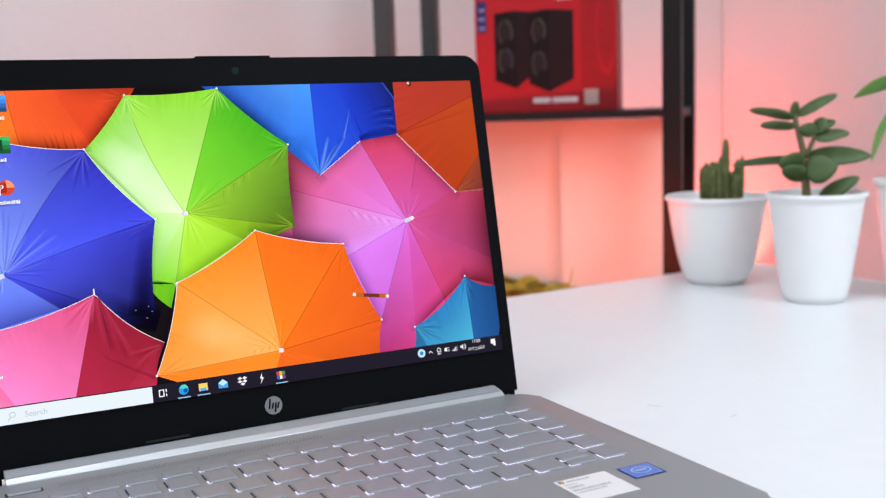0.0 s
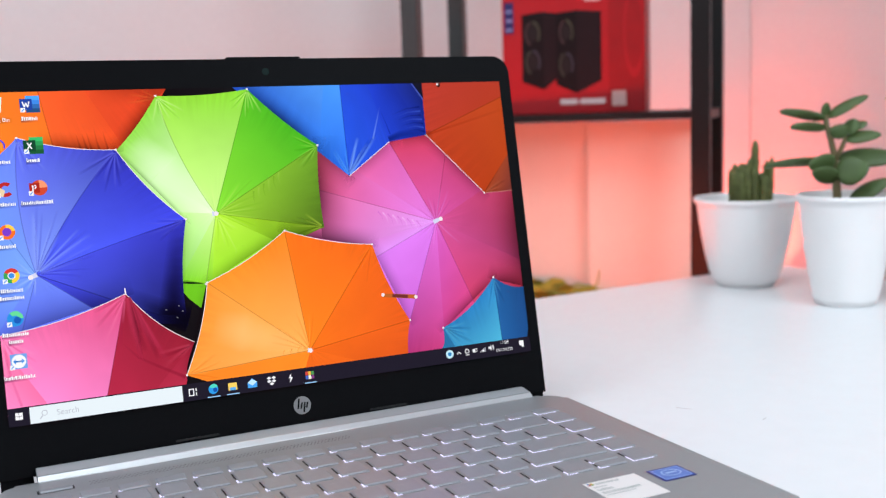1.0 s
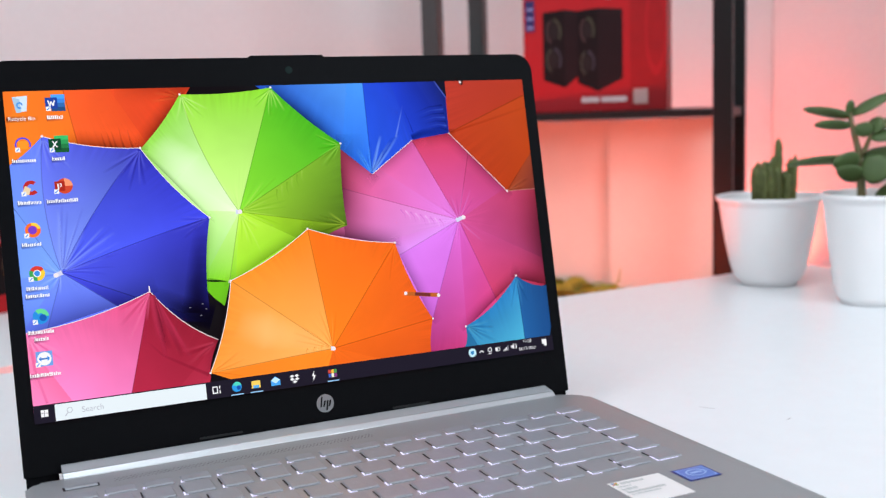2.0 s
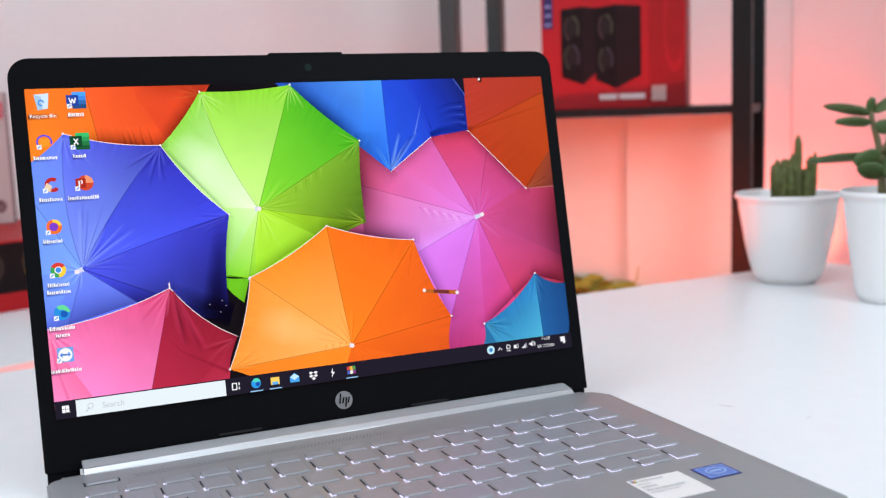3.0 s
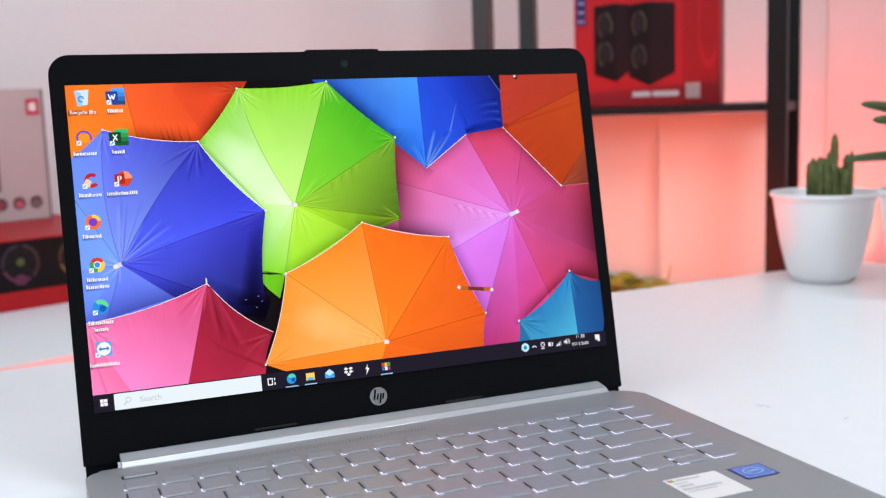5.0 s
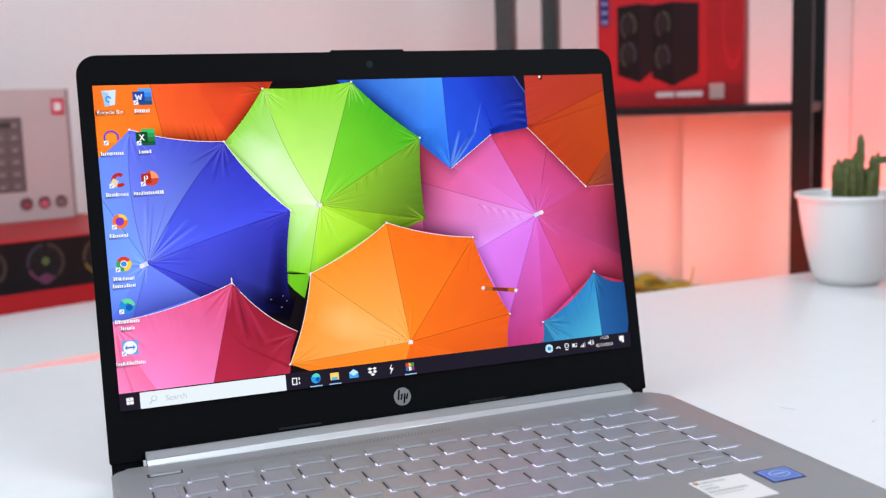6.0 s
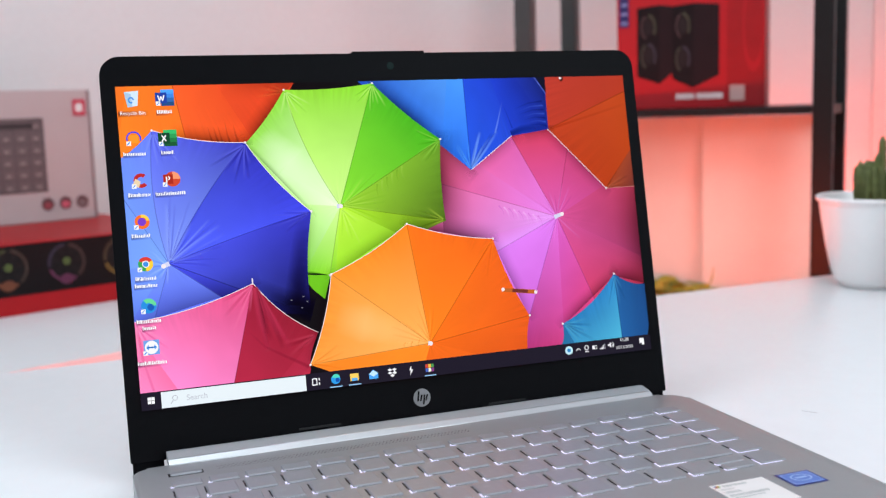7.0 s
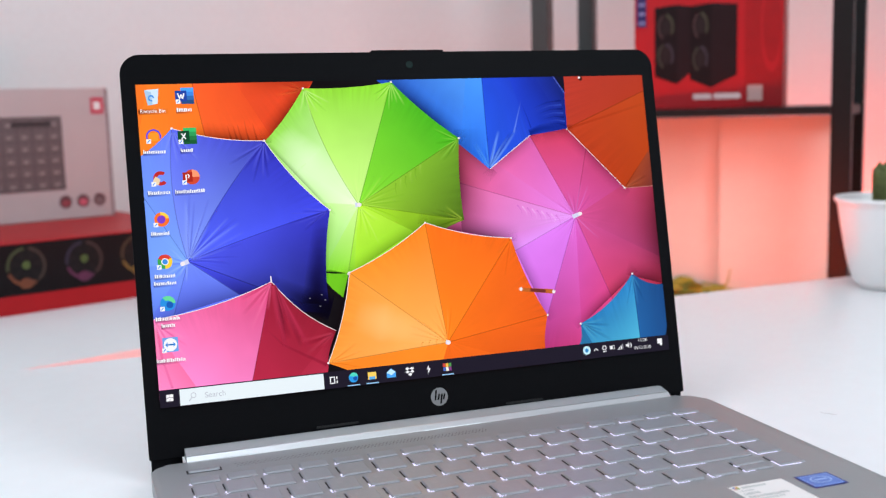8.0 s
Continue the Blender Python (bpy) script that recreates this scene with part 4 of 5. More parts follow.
def key(x0, x1, front, depth=15.5, legend="", lit=1.0, shaded_gap=True):
    w, d = round((x1 - x0) / 1000, 5), round(depth / 1000, 5)
    x, y = x0 / 1000, front / 1000
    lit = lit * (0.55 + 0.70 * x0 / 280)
    part("key", key_mesh(w, d), None, base, "", pose(x, y, DECK - 0.0005))
    # a flat dark strip paints the shade in the gap left of the cap
    if shaded_gap:
        plate("key_gap_shade", x - 0.0008, x + 0.0003, y + d * 0.34, y + d * 0.94, DECK + 0.0001, M_DARK)
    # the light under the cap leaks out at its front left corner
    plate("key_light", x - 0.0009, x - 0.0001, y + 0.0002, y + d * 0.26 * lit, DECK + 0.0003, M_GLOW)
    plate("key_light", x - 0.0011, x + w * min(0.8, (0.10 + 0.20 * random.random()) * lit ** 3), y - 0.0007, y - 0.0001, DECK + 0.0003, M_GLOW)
    # a thin glowing strip draws the highlight on the cap's front chamfer
    plate("key_edge_shine", x + 0.0002, x + w - 0.0004, y - 0.00035, y + 0.0001, DECK + 0.00042, M_EDGE_SHINE)
    if legend:
        words("key_legend", legend, 0.0036, M_LEGEND, base, x + w * 0.36, y + d * 0.62, DECK + 0.00095)


FRONTS = (-53.3, -72.2, -91.4, -110.3, -129.2, -148.0)
for i in range(15):
    x = 8.8 + 18.3 * i if i < 15 else 0
    key(x, x + 14.8, FRONTS[0], 8.6, shaded_gap=False)
for i in range(6):
    key(283.0, 297.8, FRONTS[i], 15.5 if i else 8.6, lit=1.5, shaded_gap=i > 0)
key(9.0, 20.0, FRONTS[1], legend="`")
for i, c in enumerate("1234567890-="):
    key(23.9 + 18.95 * i, 38.7 + 18.95 * i, FRONTS[1], legend=c)
key(251.3, 279.7, FRONTS[1])
key(9.0, 29.5, FRONTS[2])
for i, c in enumerate("QWERTYUIOP[]"):
    key(33.05 + 18.95 * i, 47.9 + 18.95 * i, FRONTS[2], legend=c)
key(260.6, 279.0, FRONTS[2])
key(9.0, 34.0, FRONTS[3])
for i, c in enumerate("ASDFGHJKL;'"):
    key(37.8 + 18.95 * i, 52.6 + 18.95 * i, FRONTS[3], legend=c)
key(246.3, 279.7, FRONTS[3])
key(9.0, 43.4, FRONTS[4])
for i, c in enumerate("ZXCVBNM,./"):
    key(47.3 + 18.95 * i, 62.1 + 18.95 * i, FRONTS[4], legend=c)
key(236.8, 279.7, FRONTS[4])
for a, b in ((9.0, 24.0), (28.0, 43.0), (47.0, 62.0), (66.0, 81.0), (85.0, 180.0), (184.0, 201.0), (205.0, 221.5), (225.2, 240.0), (244.2, 259.2)):
    key(a, b, FRONTS[5])
key(262.8, 279.0, -148.0, 7.2)
key(262.8, 279.0, -140.2, 7.2)
# the dark plate paints the shaded gap round the power key
plate("power_key_gap_shade", 0.0086, 0.0262, -0.0366, -0.0312, DECK + 0.0001, M_DARK)
part("power_key", key_mesh(0.0158, 0.0042), None, base, "slim power key", pose(0.0096, -0.0361, DECK - 0.0004))
# speaker grille: rows of small holes behind the keys
bm = bmesh.new()
for r in range(3):
    for i in range(70):
        x, y = 0.034 + 0.0020 * i + 0.001 * (r % 2), -0.0300 - 0.0020 * r
        vs = [bm.verts.new((x + 0.0005 * math.cos(a), y + 0.0005 * math.sin(a), DECK + 0.0001)) for a in (0, 1.05, 2.09, 3.14, 4.19, 5.24)]
        bm.faces.new(vs)
tagged(part("speaker_grille", bm, mat("grille_hole", (112, 109, 109), 0.7), base), kind="stuff")
# stickers on the palm rest
st = part("sticker", rect(0.2420, 0.2718, -0.1920, -0.1627, DECK + 0.0002), M_WHITE, base, "white sticker with small lettering")
for i, c in enumerate(((196, 70, 40), (110, 160, 50), (50, 130, 190), (226, 170, 50))):
    part("sticker_square", rect(0.2434 + 0.0016 * (i % 2), 0.2448 + 0.0016 * (i % 2), -0.1668 + 0.0016 * (i // 2), -0.1654 + 0.0016 * (i // 2), DECK + 0.0003), mat("sticker_tint", c, 0.4), base)
M_INK = mat("grey_ink", (188, 192, 190), 0.5)
pick = random.Random(5)
for x0, x1, y, tall in ((0.2476, 0.2600, -0.1660, 0.0011), (0.2440, 0.2510, -0.1696, 0.0007), (0.2440, 0.2520, -0.1734, 0.0012), (0.2440, 0.2640, -0.1774, 0.0012), (0.2440, 0.2600, -0.1806, 0.0006)):
    at = x0
    while at < x1:
        wide = pick.uniform(0.0007, 0.0016)
        part("sticker_line", rect(at, at + wide, y - tall * 0.9, y + tall * pick.uniform(0.8, 1.3), DECK + 0.0003), M_INK, base)
        at += wide + 0.0004

st = part("sticker", rect(0.2780, 0.2970, -0.1800, -0.1638, DECK + 0.0002), mat("deep_blue_sticker", (40, 50, 130), 0.3), base, "square blue processor sticker")
part("sticker_field", rect(0.2790, 0.2960, -0.1790, -0.1648, DECK + 0.0003), mat("bright_blue_sticker", (88, 122, 196), 0.3, 0, 0.15, 60), base)
part("sticker_border", rounded_slab(0.0158, 0.0130, DECK + 0.00032, DECK + 0.00036, 0.0015, 4, 0, 0.2796, -0.1784), mat("pale_border_ink", (150, 172, 216), 0.4), base)
part("sticker_field", rounded_slab(0.0150, 0.0122, DECK + 0.00037, DECK + 0.0004, 0.0012, 4, 0, 0.2800, -0.1780), bpy.data.materials["bright_blue_sticker"], base)
part("sticker_ring", disc(0.2875, -0.1716, 0.0056, 0.0042, DECK + 0.0005, 28, 0, 360, 0.82), mat("pale_blue_ink", (158, 186, 226), 0.4), base)
part("sticker_line", rect(0.2842, 0.2908, -0.1724, -0.1706, DECK + 0.0005), bpy.data.materials["pale_blue_ink"], base)


# ---- pots and plants on the desk ----
def pot(m, rim, foot, height, belly, label):
    """A white plastic pot with a rolled lip; belly: how far its sides bow out."""
    ob = thing("plant_pot", m, label, "plant pot", "white pots on the desk")
    prof = [(foot - 0.004, 0.0), (foot - 0.002, 0.0), (foot - 0.002, 0.0025), (foot, 0.003)]
    for i in range(1, 19):
        u = i / 18
        ridge = 0.00035 * math.sin(u * 60) if belly > 0.6 and u > 0.55 else 0
        prof.append((foot + (rim - 0.003 - foot) * u ** belly + ridge, 0.003 + (height - 0.0085) * u))
    prof += [(rim - 0.001, height - 0.0048), (rim, height - 0.0038), (rim, height - 0.0012), (rim - 0.0008, height), (rim - 0.0022, height),
             (rim - 0.0032, height - 0.003), (rim - 0.006, height - 0.016)]
    part("pot_body", lathe(prof, 64), M_POT, ob, smooth=True)
    soil = lathe([(rim - 0.0062, height - 0.018), (rim - 0.0062, height - 0.014), (rim * 0.5, height - 0.011), (0.002, height - 0.010)], 40)
    for v in soil.verts:
        v.co.z += 0.002 * noise.noise(v.co * 120)
    part("soil", soil, M_SOIL, ob, "dark potting soil")
    return ob


p1 = pot(pose(0.7392, 0.2872, 0), 0.0535, 0.0300, 0.0925, 0.56, "wide white bowl-shaped pot holding a small cactus")
p2 = pot(pose(0.7425, 0.1540, 0), 0.0465, 0.0285, 0.1035, 0.78, "tall white tapered pot holding a jade plant")
p3 = pot(pose(0.8355, 0.1070, 0), 0.0480, 0.031, 0.1120, 0.80, "white tapered pot holding a leafy plant")

# cactus: a cluster of ribbed columns
cactus = thing("cactus", pose(0.7440, 0.2825, 0.078), "dark green clustered column cactus in a white pot", "cactus")


def column(x, y, r, h, lean):
    bm = bmesh.new()
    x, y, r = 0.84 * x, 0.84 * y, 0.86 * r
    seg, n = 28, 22
    rings = []
    for i in range(n + 1):
        u = i / n
        rr = r * (0.82 + 0.18 * math.sin(math.pi * min(1, u * 1.2))) * (math.sqrt(max(0.0, 1 - ((u - 0.8) / 0.2) ** 2)) if u > 0.8 else 1) + 0.0003
        ring = []
        for j in range(seg):
            a = 2 * math.pi * j / seg
            q = rr * (1 + 0.16 * math.cos(7 * a) + 0.26 * noise.noise(Vector((x * 300 + 1.6 * math.cos(a), y * 300 + 1.6 * math.sin(a), u * 11))))
            ring.append(bm.verts.new((x + q * math.cos(a) + lean[0] * u * u, y + q * math.sin(a) + lean[1] * u * u, h * u)))
        rings.append(ring)
    for a, b in zip(rings, rings[1:]):
        for j in range(seg):
            bm.faces.new((a[j], a[(j + 1) % seg], b[(j + 1) % seg], b[j]))
    bm.faces.new(rings[-1])
    bmesh.ops.recalc_face_normals(bm, faces=bm.faces)
    part("cactus_column", bm, M_CACTUS, cactus, smooth=True)


C, S = 0.74, -0.67  # the way to the right, as seen from the chair
rnd = random.Random(11)
for i in range(30):
    a, b = rnd.uniform(-0.0225, 0.0180), rnd.uniform(-0.013, 0.013)
    h = rnd.uniform(0.034, 0.047) + 0.003 * math.cos(a * 90)
    ln = a * 0.08 + rnd.uniform(-0.002, 0.002)
    column(a * C - b * S, a * S + b * C, rnd.uniform(0.0034, 0.0050), h, (ln * C, ln * S))
for a, b, r, h, ln in ((0.0024, 0.002, 0.0042, 0.0735, 0.0005), (-0.0035, 0.0, 0.0042, 0.055, 0.001), (0.0205, -0.002, 0.0030, 0.056, 0.002), (-0.0200, 0.0, 0.0042, 0.049, -0.001), (0.0160, 0.004, 0.0040, 0.052, 0.001), (-0.0135, -0.004, 0.0042, 0.050, 0.0)):
    column(a * C - b * S, a * S + b * C, r, h, (ln * C, ln * S))

# jade plant: a bent stem with paired fleshy leaves
jade = thing("jade_plant", pose(0.7345, 0.1615, 0.090), "jade plant with fleshy green leaves in a white pot", "plant")


def side(a, b, z):
    return Vector((a * C - b * S, a * S + b * C, z))


part("stem", tube([side(0.0025, 0, 0), side(0.0023, 0, 0.013), side(0.001, 0, 0.032), side(-0.0007, 0, 0.050), side(-0.0050, 0, 0.068), side(-0.0080, 0, 0.0785), side(-0.0090, 0, 0.091)], [0.0044, 0.0040, 0.0036, 0.0031, 0.0028, 0.0025, 0.0018]), M_STEM, jade, smooth=True)
part("branch", tube([side(-0.0005, 0, 0.045), side(0.0042, -0.002, 0.053), side(0.0076, -0.004, 0.062), side(0.0095, -0.005, 0.071)], [0.0028, 0.0024, 0.0020, 0.0016]), M_STEM, jade, smooth=True)


def jade_leaf(a, b, z, da, db, dz, length, width, roll, material=M_LEAF):
    base_p, d = side(a, b, z), side(da, db, dz).normalized()
    x = d
    zz = (Vector((0, 0, 1)) - x * x.z).normalized()
    yv = zz.cross(x)
    m = Matrix((x, yv, zz)).transposed().to_4x4()
    m.translation = base_p
    part("leaf", leaf(length, width * 1.22, 0.0042, -0.10), material, jade, "", m @ pose(0, 0, 0, roll), True)


for row in ((-0.009, 0, 0.083, -41, -8, 12, 0.0430, 0.0105, 38), (-0.009, 0, 0.0745, -30, -9, 5, 0.0330, 0.0110, 38), (-0.007, 0, 0.085, 30, -8, 19, 0.0390, 0.0105, 50), (-0.0088, 0, 0.087, -1, -4, 10, 0.0120, 0.0085, 60),
            (0.009, -0.004, 0.064, 29, -8, 6, 0.0300, 0.0115, 48), (0.010, -0.006, 0.069, -16, -8, 6, 0.0190, 0.0115, 62), (0.009, -0.004, 0.070, 8, -3, 12, 0.0150, 0.0120, 65), (0.011, -0.003, 0.073, 16, 4, 7, 0.0180, 0.0085, 42),
            (-0.001, 0, 0.0440, -64, 4, 1, 0.0640, 0.0125, 32), (0.003, 0, 0.0460, 55, 4, 3, 0.0570, 0.0160, 55), (0.000, -0.002, 0.0420, -25, -14, 2, 0.0290, 0.0155, 62), (0.001, -0.006, 0.0330, 25, -10, 6, 0.0290, 0.0215, 78),
            (0.003, -0.002, 0.0270, -22, -8, 10, 0.0270, 0.0150, 55), (0.014, 0.002, 0.0060, 32, -6, 22, 0.0400, 0.0135, 56), (0.000, 0, 0.034, 1, 10, 3, 0.034, 0.020, 20)):
    jade_leaf(*row)

# the third pot's plant: thin pointed leaves on long stalks
leafy = thing("leafy_plant", pose(0.8355, 0.1070, 0.098), "houseplant with pointed bright green leaves in a white pot", "plant")
for a, b, z, da, db, dz, ln, wd, roll in ((-0.012, 0, 0.112, -1, 0.3, -0.28, 0.058, 0.022, 30), (-0.026, 0, 0.088, -0.55, 0, -1, 0.062, 0.024, 25), (0.015, 0, 0.085, 1, 0.2, 0.1, 0.06, 0.03, 20), (0.0, 0.02, 0.07, 0.1, 1, 0.1, 0.055, 0.03, 10)):
    part("stalk", tube([side(0, 0, 0), side(a * 0.3, b * 0.3, z * 0.6), side(a, b, z)], [0.0016, 0.0014, 0.0010], 8), M_STEM, leafy, smooth=True)
    d = side(da, db, dz).normalized()
    zz = (Vector((0, 0, 1)) - d * d.z).normalized()
    m = Matrix((d, zz.cross(d), zz)).transposed().to_4x4()
    m.translation = side(a, b, z)
    part("leaf", leaf(ln, wd, 0.0012, -0.12, 0.8, 0.15), M_LEAF_LIGHT, leafy, "", m @ pose(0, 0, 0, roll), True)

# ---- boxes on the side table ----
K = 1.152
BOXES = pose(-0.0378 - 0.0712 * K, -0.5706 + 1.1176 * K, -0.03, 0, 0, 21.5) @ Matrix.Scale(1, 4)
red = thing("product_box", BOXES, "long red box with a dark fan-printed window, on a table", "box")
part("carton", box(-0.34, 0.262, 0.0, 0.26, 0.0, 0.0835, 0.0015), M_REDCARD, red, "red card carton")
FACE = pose(0, -0.0006, 0, 90, 0, 0)
part("window_print", rect(-0.335, 0.255, 0.0225, 0.0815, 0), M_BLACKPRINT, red, "dark printed window", FACE)
FAN_TINTS = (((52, 58, 18), (50, 30, 15), (110, 52, 20)), ((25, 17, 46), (50, 24, 16), (90, 22, 62)), ((62, 42, 14), (52, 27, 15), (130, 92, 20)))
M_FAN_DARK, M_FAN_HUB = mat("fan_dark_print", (15, 11, 14), 0.5, 0, 0.3, 40, 0.0, 0.2), mat("fan_hub_print", (70, 86, 28), 0.5)
M_FAN_BLADE = mat("fan_blade_print", (24, 17, 19), 0.5, 0, 0.3, 40, 0.0, 0.2)
FAN_MATS = [[mat("fan_tint_print", c, 0.5, 0, 0.3, 60) for c in row] for row in FAN_TINTS]
for i, x in enumerate((-0.242, -0.174, -0.105, -0.036, 0.0322, 0.1004, 0.1686, 0.2368)):
    tints = FAN_MATS[(i + 2) % 3]
    part("fan_disc", disc(x, 0.0550, 0.0232, 0.0232, 0.0003, 32), M_FAN_DARK, red, "", FACE)
    for a0, a1, m in ((95, 190, tints[0]), (200, 300, tints[2]), (310, 440, tints[1])):
        part("fan_ring", disc(x, 0.0550, 0.0228, 0.0228, 0.0004, 20, a0, a1, 0.84), m, red, "", FACE)
    for k in range(7):
        part("fan_blade", disc(x, 0.0550, 0.0185, 0.0185, 0.0005, 5, 51 * k, 51 * k + 24, 0.42), M_FAN_BLADE, red, "", FACE)
    part("fan_light", disc(x - 0.001, 0.0355, 0.0085, 0.0062, 0.0006, 20), tints[2], red, "", FACE)
    part("fan_hub", disc(x, 0.0565, 0.0048, 0.0048, 0.0006, 16), M_FAN_HUB, red, "", FACE)

kb = thing("product_box", BOXES @ pose(0, 0.2062, 0.0838), "grey keyboard box standing upright on a red box", "box")
part("carton", box(-0.24, 0.2335, 0.0, 0.030, 0.0, 0.1775, 0.0015), M_GREYCARD, kb, "grey-pink card carton")
part("edge_print", rect(0.2292, 0.2330, 0.001, 0.1765, 0.0001), mat("edge_print", (132, 112, 114), 0.5), kb, "", FACE)
part("keyboard_print", rect(-0.16, 0.1660, 0.0410, 0.1402, 0.0001), M_GREYPRINT, kb, "pictured dark keyboard", FACE)
for r in range(6):
    for i in range(15):
        x = 0.1640 - 0.0198 * i - 0.0176
        if x > -0.158:
            part("key_print", rect(x, x + 0.0172, 0.0430 + 0.0162 * r, 0.0430 + 0.0162 * r + 0.0140, 0.0002), M_KEYPRINT, kb, "", FACE)
            part("legend_print", rect(x + 0.005, x + 0.0115, 0.0470 + 0.0162 * r, 0.0500 + 0.0162 * r, 0.0003), mat("legend_print", (150, 138, 138), 0.5) if (r, i) == (0, 0) else bpy.data.materials["legend_print"], kb, "", FACE)
part("word_print", rect(0.098, 0.152, 0.1262, 0.1340, 0.0004), mat("dark_word_print", (44, 36, 40), 0.5), kb, "", FACE)
part("logo_print", rect(0.2080, 0.2262, 0.1420, 0.1640, 0.0003), M_PINKPRINT, kb, "pink square logo", FACE)
part("logo_print", rect(0.2120, 0.2215, 0.1475, 0.1585, 0.0004), M_WHITE, kb, "", FACE)
for i, x in enumerate((0.1640, 0.1885, 0.2120)):
    part("emblem_print", disc(x, 0.0240, 0.0088, 0.0088, 0.0003, 24), mat("emblem_dark", (92, 60, 64), 0.5), kb, "", FACE)
    part("emblem_print", disc(x, 0.0225, 0.0060, 0.0050, 0.0004, 20), mat("emblem_tint", ((150, 60, 70), (206, 90, 110), (120, 100, 102))[i], 0.5), kb, "", FACE)

# ---- the shelf behind the desk ----
SHELF = pose(0.866, 0.514, 0, 0, 0, -44.7)  # the near right post, at desk height; x along the front, y into the shelf
SW, SD = 0.389, 0.203
shelf = thing("shelf_rack", SHELF @ pose(0, 0, -0.73), "black steel shelf rack with boxes and boards", "shelf")
# lighter copy of the black steel: the light on the left posts, as colour
M_LIT_POST = mat("lit_black_steel", (62, 64, 64), 0.4, 0.3, 0.15, 200, 0.1, 0.5)
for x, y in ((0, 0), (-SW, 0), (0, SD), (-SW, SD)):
    part("post", box(x - 0.012, x + 0.012, y - 0.012, y + 0.012, 0.0, 1.45, 0.0015), M_LIT_POST if x else M_STEEL, shelf, "black steel post coloured lighter for the light on it" if x else "")
for z in (0.73 - 0.080, 0.73 + 0.1745, 0.73 + 0.62):
    part("shelf_board", box(-SW + 0.0125, -0.0125, -0.010, SD + 0.010, z - 0.004, z + 0.006, 0.001), M_STEEL, shelf)
    for x in (0, -SW):
        part("side_rail", box(x - 0.008, x + 0.008, 0.0125, SD - 0.0125, z - 0.006, z + 0.006, 0.001), M_STEEL, shelf)

# white boards standing on the lower shelf
ON_LOW, ON_MID = SHELF @ pose(0, 0, -0.0738), SHELF @ pose(0, 0, 0.1806)
for x0, x1, dy in ((-0.370, -0.1450, 0.0190), (-0.1628, -0.0130, 0.0)):
    ob = thing("storage_board", ON_LOW @ pose(x0, 0.075 + dy, 0), "white upright board lit red, standing on a black shelf", "board", "boards on the shelf")
    part("board", box(0, x1 - x0, 0, 0.018, 0, 0.2415, 0.0015), M_PANEL, ob)

# a tuft of dry yellow-green leaves in front of the boards
tuft = thing("artificial_grass", ON_LOW, "yellow-green artificial leaves lying on the lower shelf", "artificial plant")
M_DRY = mat("ochre_leaf", (158, 150, 44), 0.6, 0, 0.5, 30, 0.2, 0.5, 0.0, 25)
M_DRYG = mat("olive_leaf", (112, 132, 46), 0.6, 0, 0.4, 40, 0.2, 0.5, 0.0, 25)
rnd = random.Random(4)
for i in range(150):
    x, y = -0.34 + 0.182 * rnd.random(), 0.004 + 0.055 * rnd.random()
    part("leaf", leaf(0.022 + 0.014 * rnd.random(), 0.009 + 0.006 * rnd.random(), 0.0012, -0.25, 0.7, 0.1), M_DRY if rnd.random() < 0.6 else M_DRYG, tuft, "",
         pose(x, y, 0.004 + 0.016 * (1 - (x + 0.25) ** 2 * 60) * rnd.random(), rnd.uniform(-50, 50), rnd.uniform(-14, 10), rnd.uniform(-40, 40) + rnd.choice((0, 180))), True)
part("sprig", tube([(-0.165, 0.01, 0.008), (-0.148, 0.01, 0.014), (-0.138, 0.01, 0.026), (-0.135, 0.01, 0.044)], [0.0016, 0.0016, 0.0014, 0.0008], 6), M_DRY, tuft)

# ---- the red speaker box on the middle shelf ----
rbox = thing("product_box", ON_MID @ pose(-0.2640, 0.014, 0, 0, 0, 5), "red loudspeaker box with pictured black speakers on a shelf", "box")
RW = 0.1905
part("carton", box(0, RW, 0, 0.11, 0, 0.235, 0.0015), M_DEEPRED, rbox, "red card carton")


def print_on(name, bm, material, label=""):
    return part(name, bm, material, rbox, label, FACE)


print_on("side_print", rect(0.1425, RW - 0.001, 0.001, 0.234, 0.0001), M_REDDARK)
print_on("loop_print", disc(0.1760, 0.105, 0.0140, 0.060, 0.0003, 40, 0, 360, 0.80), M_DEEPRED)


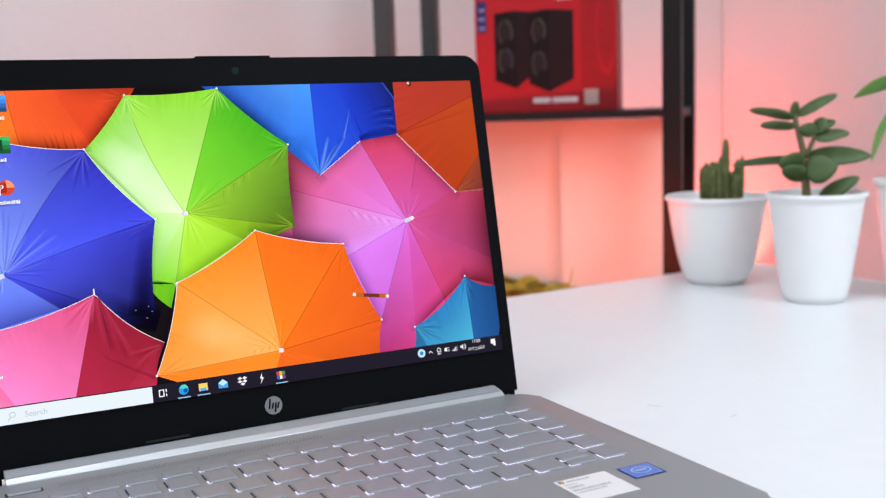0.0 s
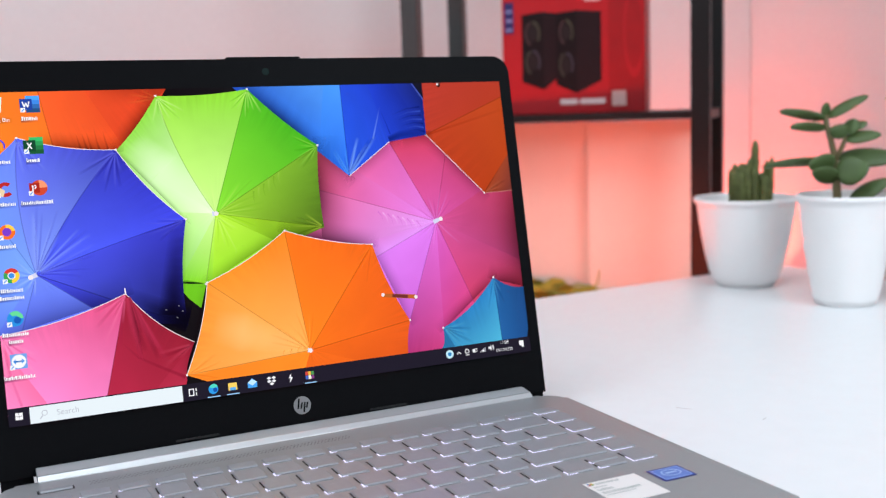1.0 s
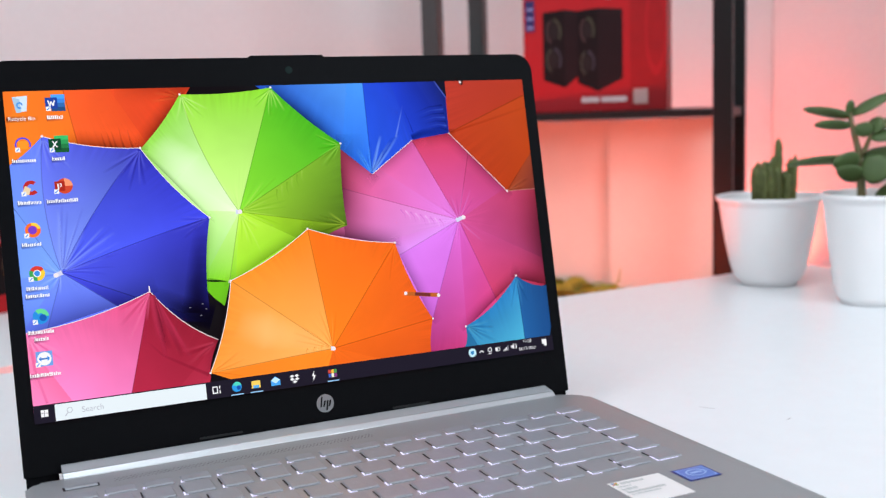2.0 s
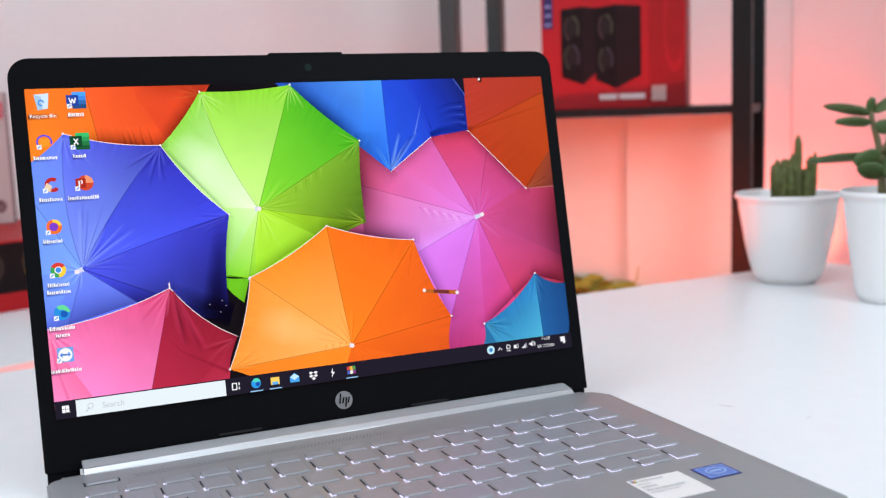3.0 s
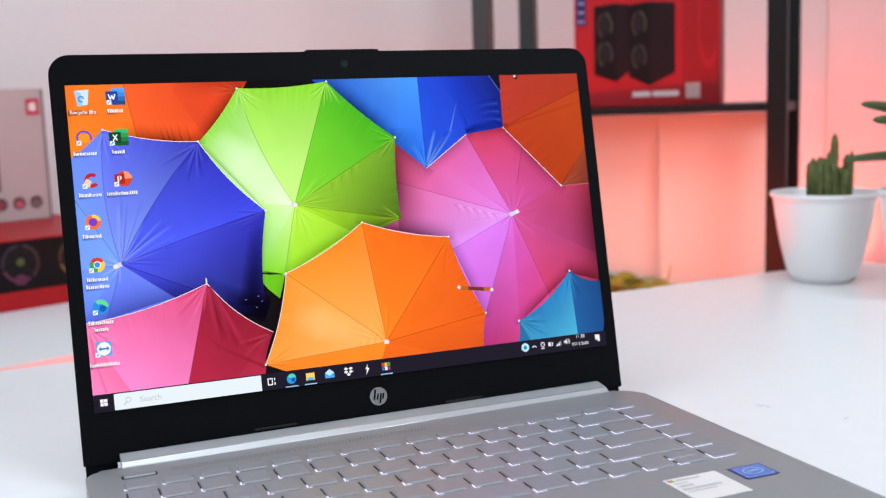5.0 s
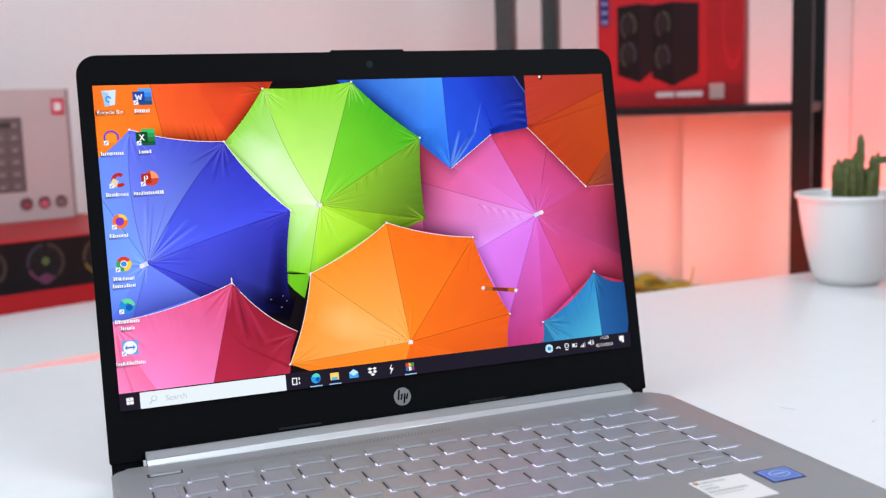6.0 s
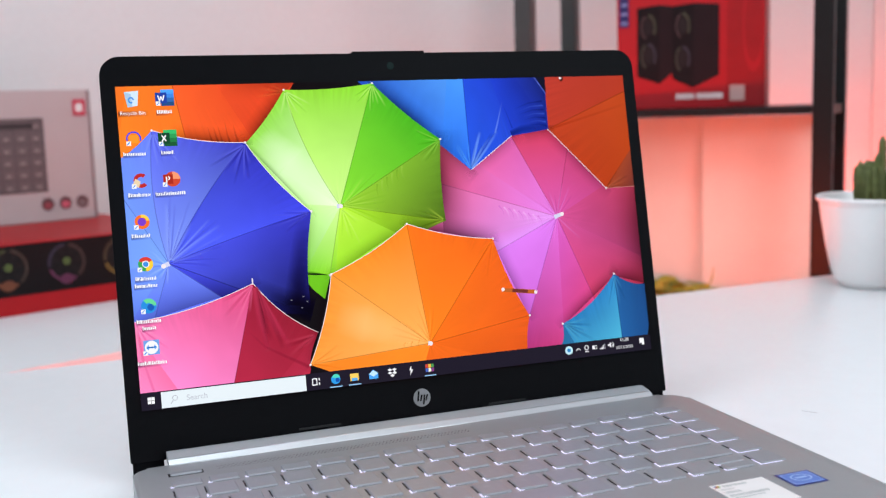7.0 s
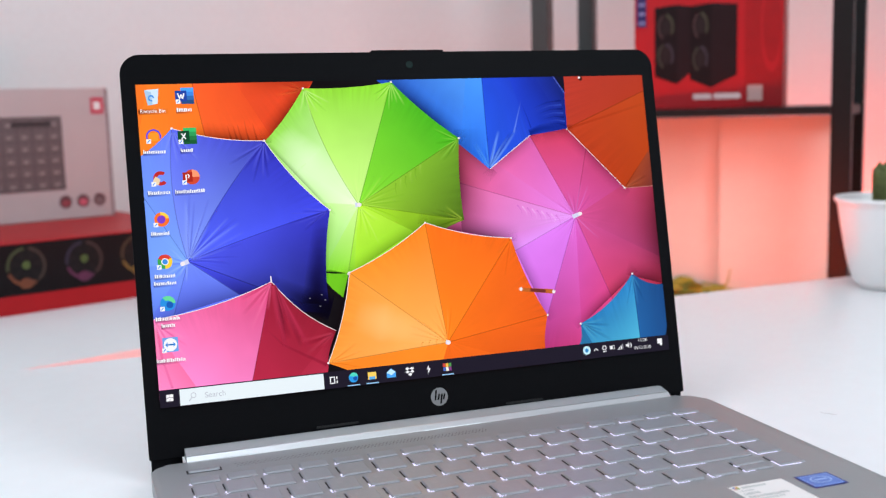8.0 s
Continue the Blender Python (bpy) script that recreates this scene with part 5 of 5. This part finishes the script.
def speaker_print(x0, x1, x2, y0, y1, y2):
    """A pictured loudspeaker: its front, its darker side, and two coloured rings."""
    print_on("speaker_front_print", flat([(x0, y1), (x1, y0), (x1, y2), (x0, y2 - 0.003)], 0.0002), M_BLACKPRINT, "pictured black loudspeaker")
    print_on("speaker_side_print", flat([(x1, y0), (x2, y1 + 0.004), (x2, y2 - 0.003), (x1, y2)], 0.0002), mat("dark_side_print", (30, 17, 21), 0.5, 0, 0.2, 30, 0.0, 0.15))
    xm, rx = (x0 + x1) / 2, (x1 - x0) * 0.36
    for yy, c, c2 in ((y2 - 0.028, (46, 50, 24), (52, 24, 27)), (y1 + 0.026, (32, 24, 42), (42, 44, 27))):
        print_on("speaker_ring_print", disc(xm, yy, rx, 0.017, 0.0003, 16, -40, 90, 0.74), mat("ring_print", c, 0.5))
        print_on("speaker_ring_print", disc(xm, yy, rx, 0.017, 0.0003, 16, 110, 250, 0.78), mat("ring_print", c2, 0.5))
        print_on("speaker_cone_print", disc(xm, yy, rx * 0.66, 0.011, 0.0003, 20), mat("cone_print", (30, 22, 24), 0.5, 0, 0.3, 40, 0.0, 0.2))


speaker_print(0.0270, 0.0560, 0.0740, 0.0330, 0.0440, 0.1360)
speaker_print(0.0730, 0.1000, 0.1330, 0.0270, 0.0390, 0.1360)
print_on("badge_print", rect(0.0035, 0.0160, 0.1090, 0.1500, 0.0002), M_BLUEPRINT)
for i in range(3):
    print_on("badge_line_print", rect(0.0055, 0.0140, 0.1125 + 0.012 * i, 0.1160 + 0.012 * i, 0.0003), mat("pale_blue_print", (120, 130, 180), 0.5))
for x0, x1 in ((0.0775, 0.1010), (0.1040, 0.1375)):
    print_on("word_print", rect(x0, x1, 0.0125, 0.0195, 0.0002), M_PALEPRINT)
print_on("code_print", rect(0.1465, 0.1650, 0.0090, 0.0290, 0.0003), mat("code_grey_print", (178, 140, 136), 0.5))
print_on("top_word_print", rect(0.1110, 0.1330, 0.1475, 0.1530, 0.0002), M_PALEPRINT)

# ---- lint on the desk ----
M_LINT = mat("grey_lint", (214, 211, 211), 0.8)
for pts, r in ((((0.3921, -0.0412), (0.3950, -0.0462), (0.3978, -0.0496)), 0.00018), (((0.4190, -0.0901), (0.4212, -0.0895), (0.4246, -0.0880)), 0.00022)):
    ob = thing("lint_fibre", Matrix.Identity(4), "tiny grey fibre lying on the white desk", "lint")
    part("fibre", tube([(x, y, 0.0005) for x, y in pts], [r * 0.6, r, r * 0.5], 6), M_LINT, ob)
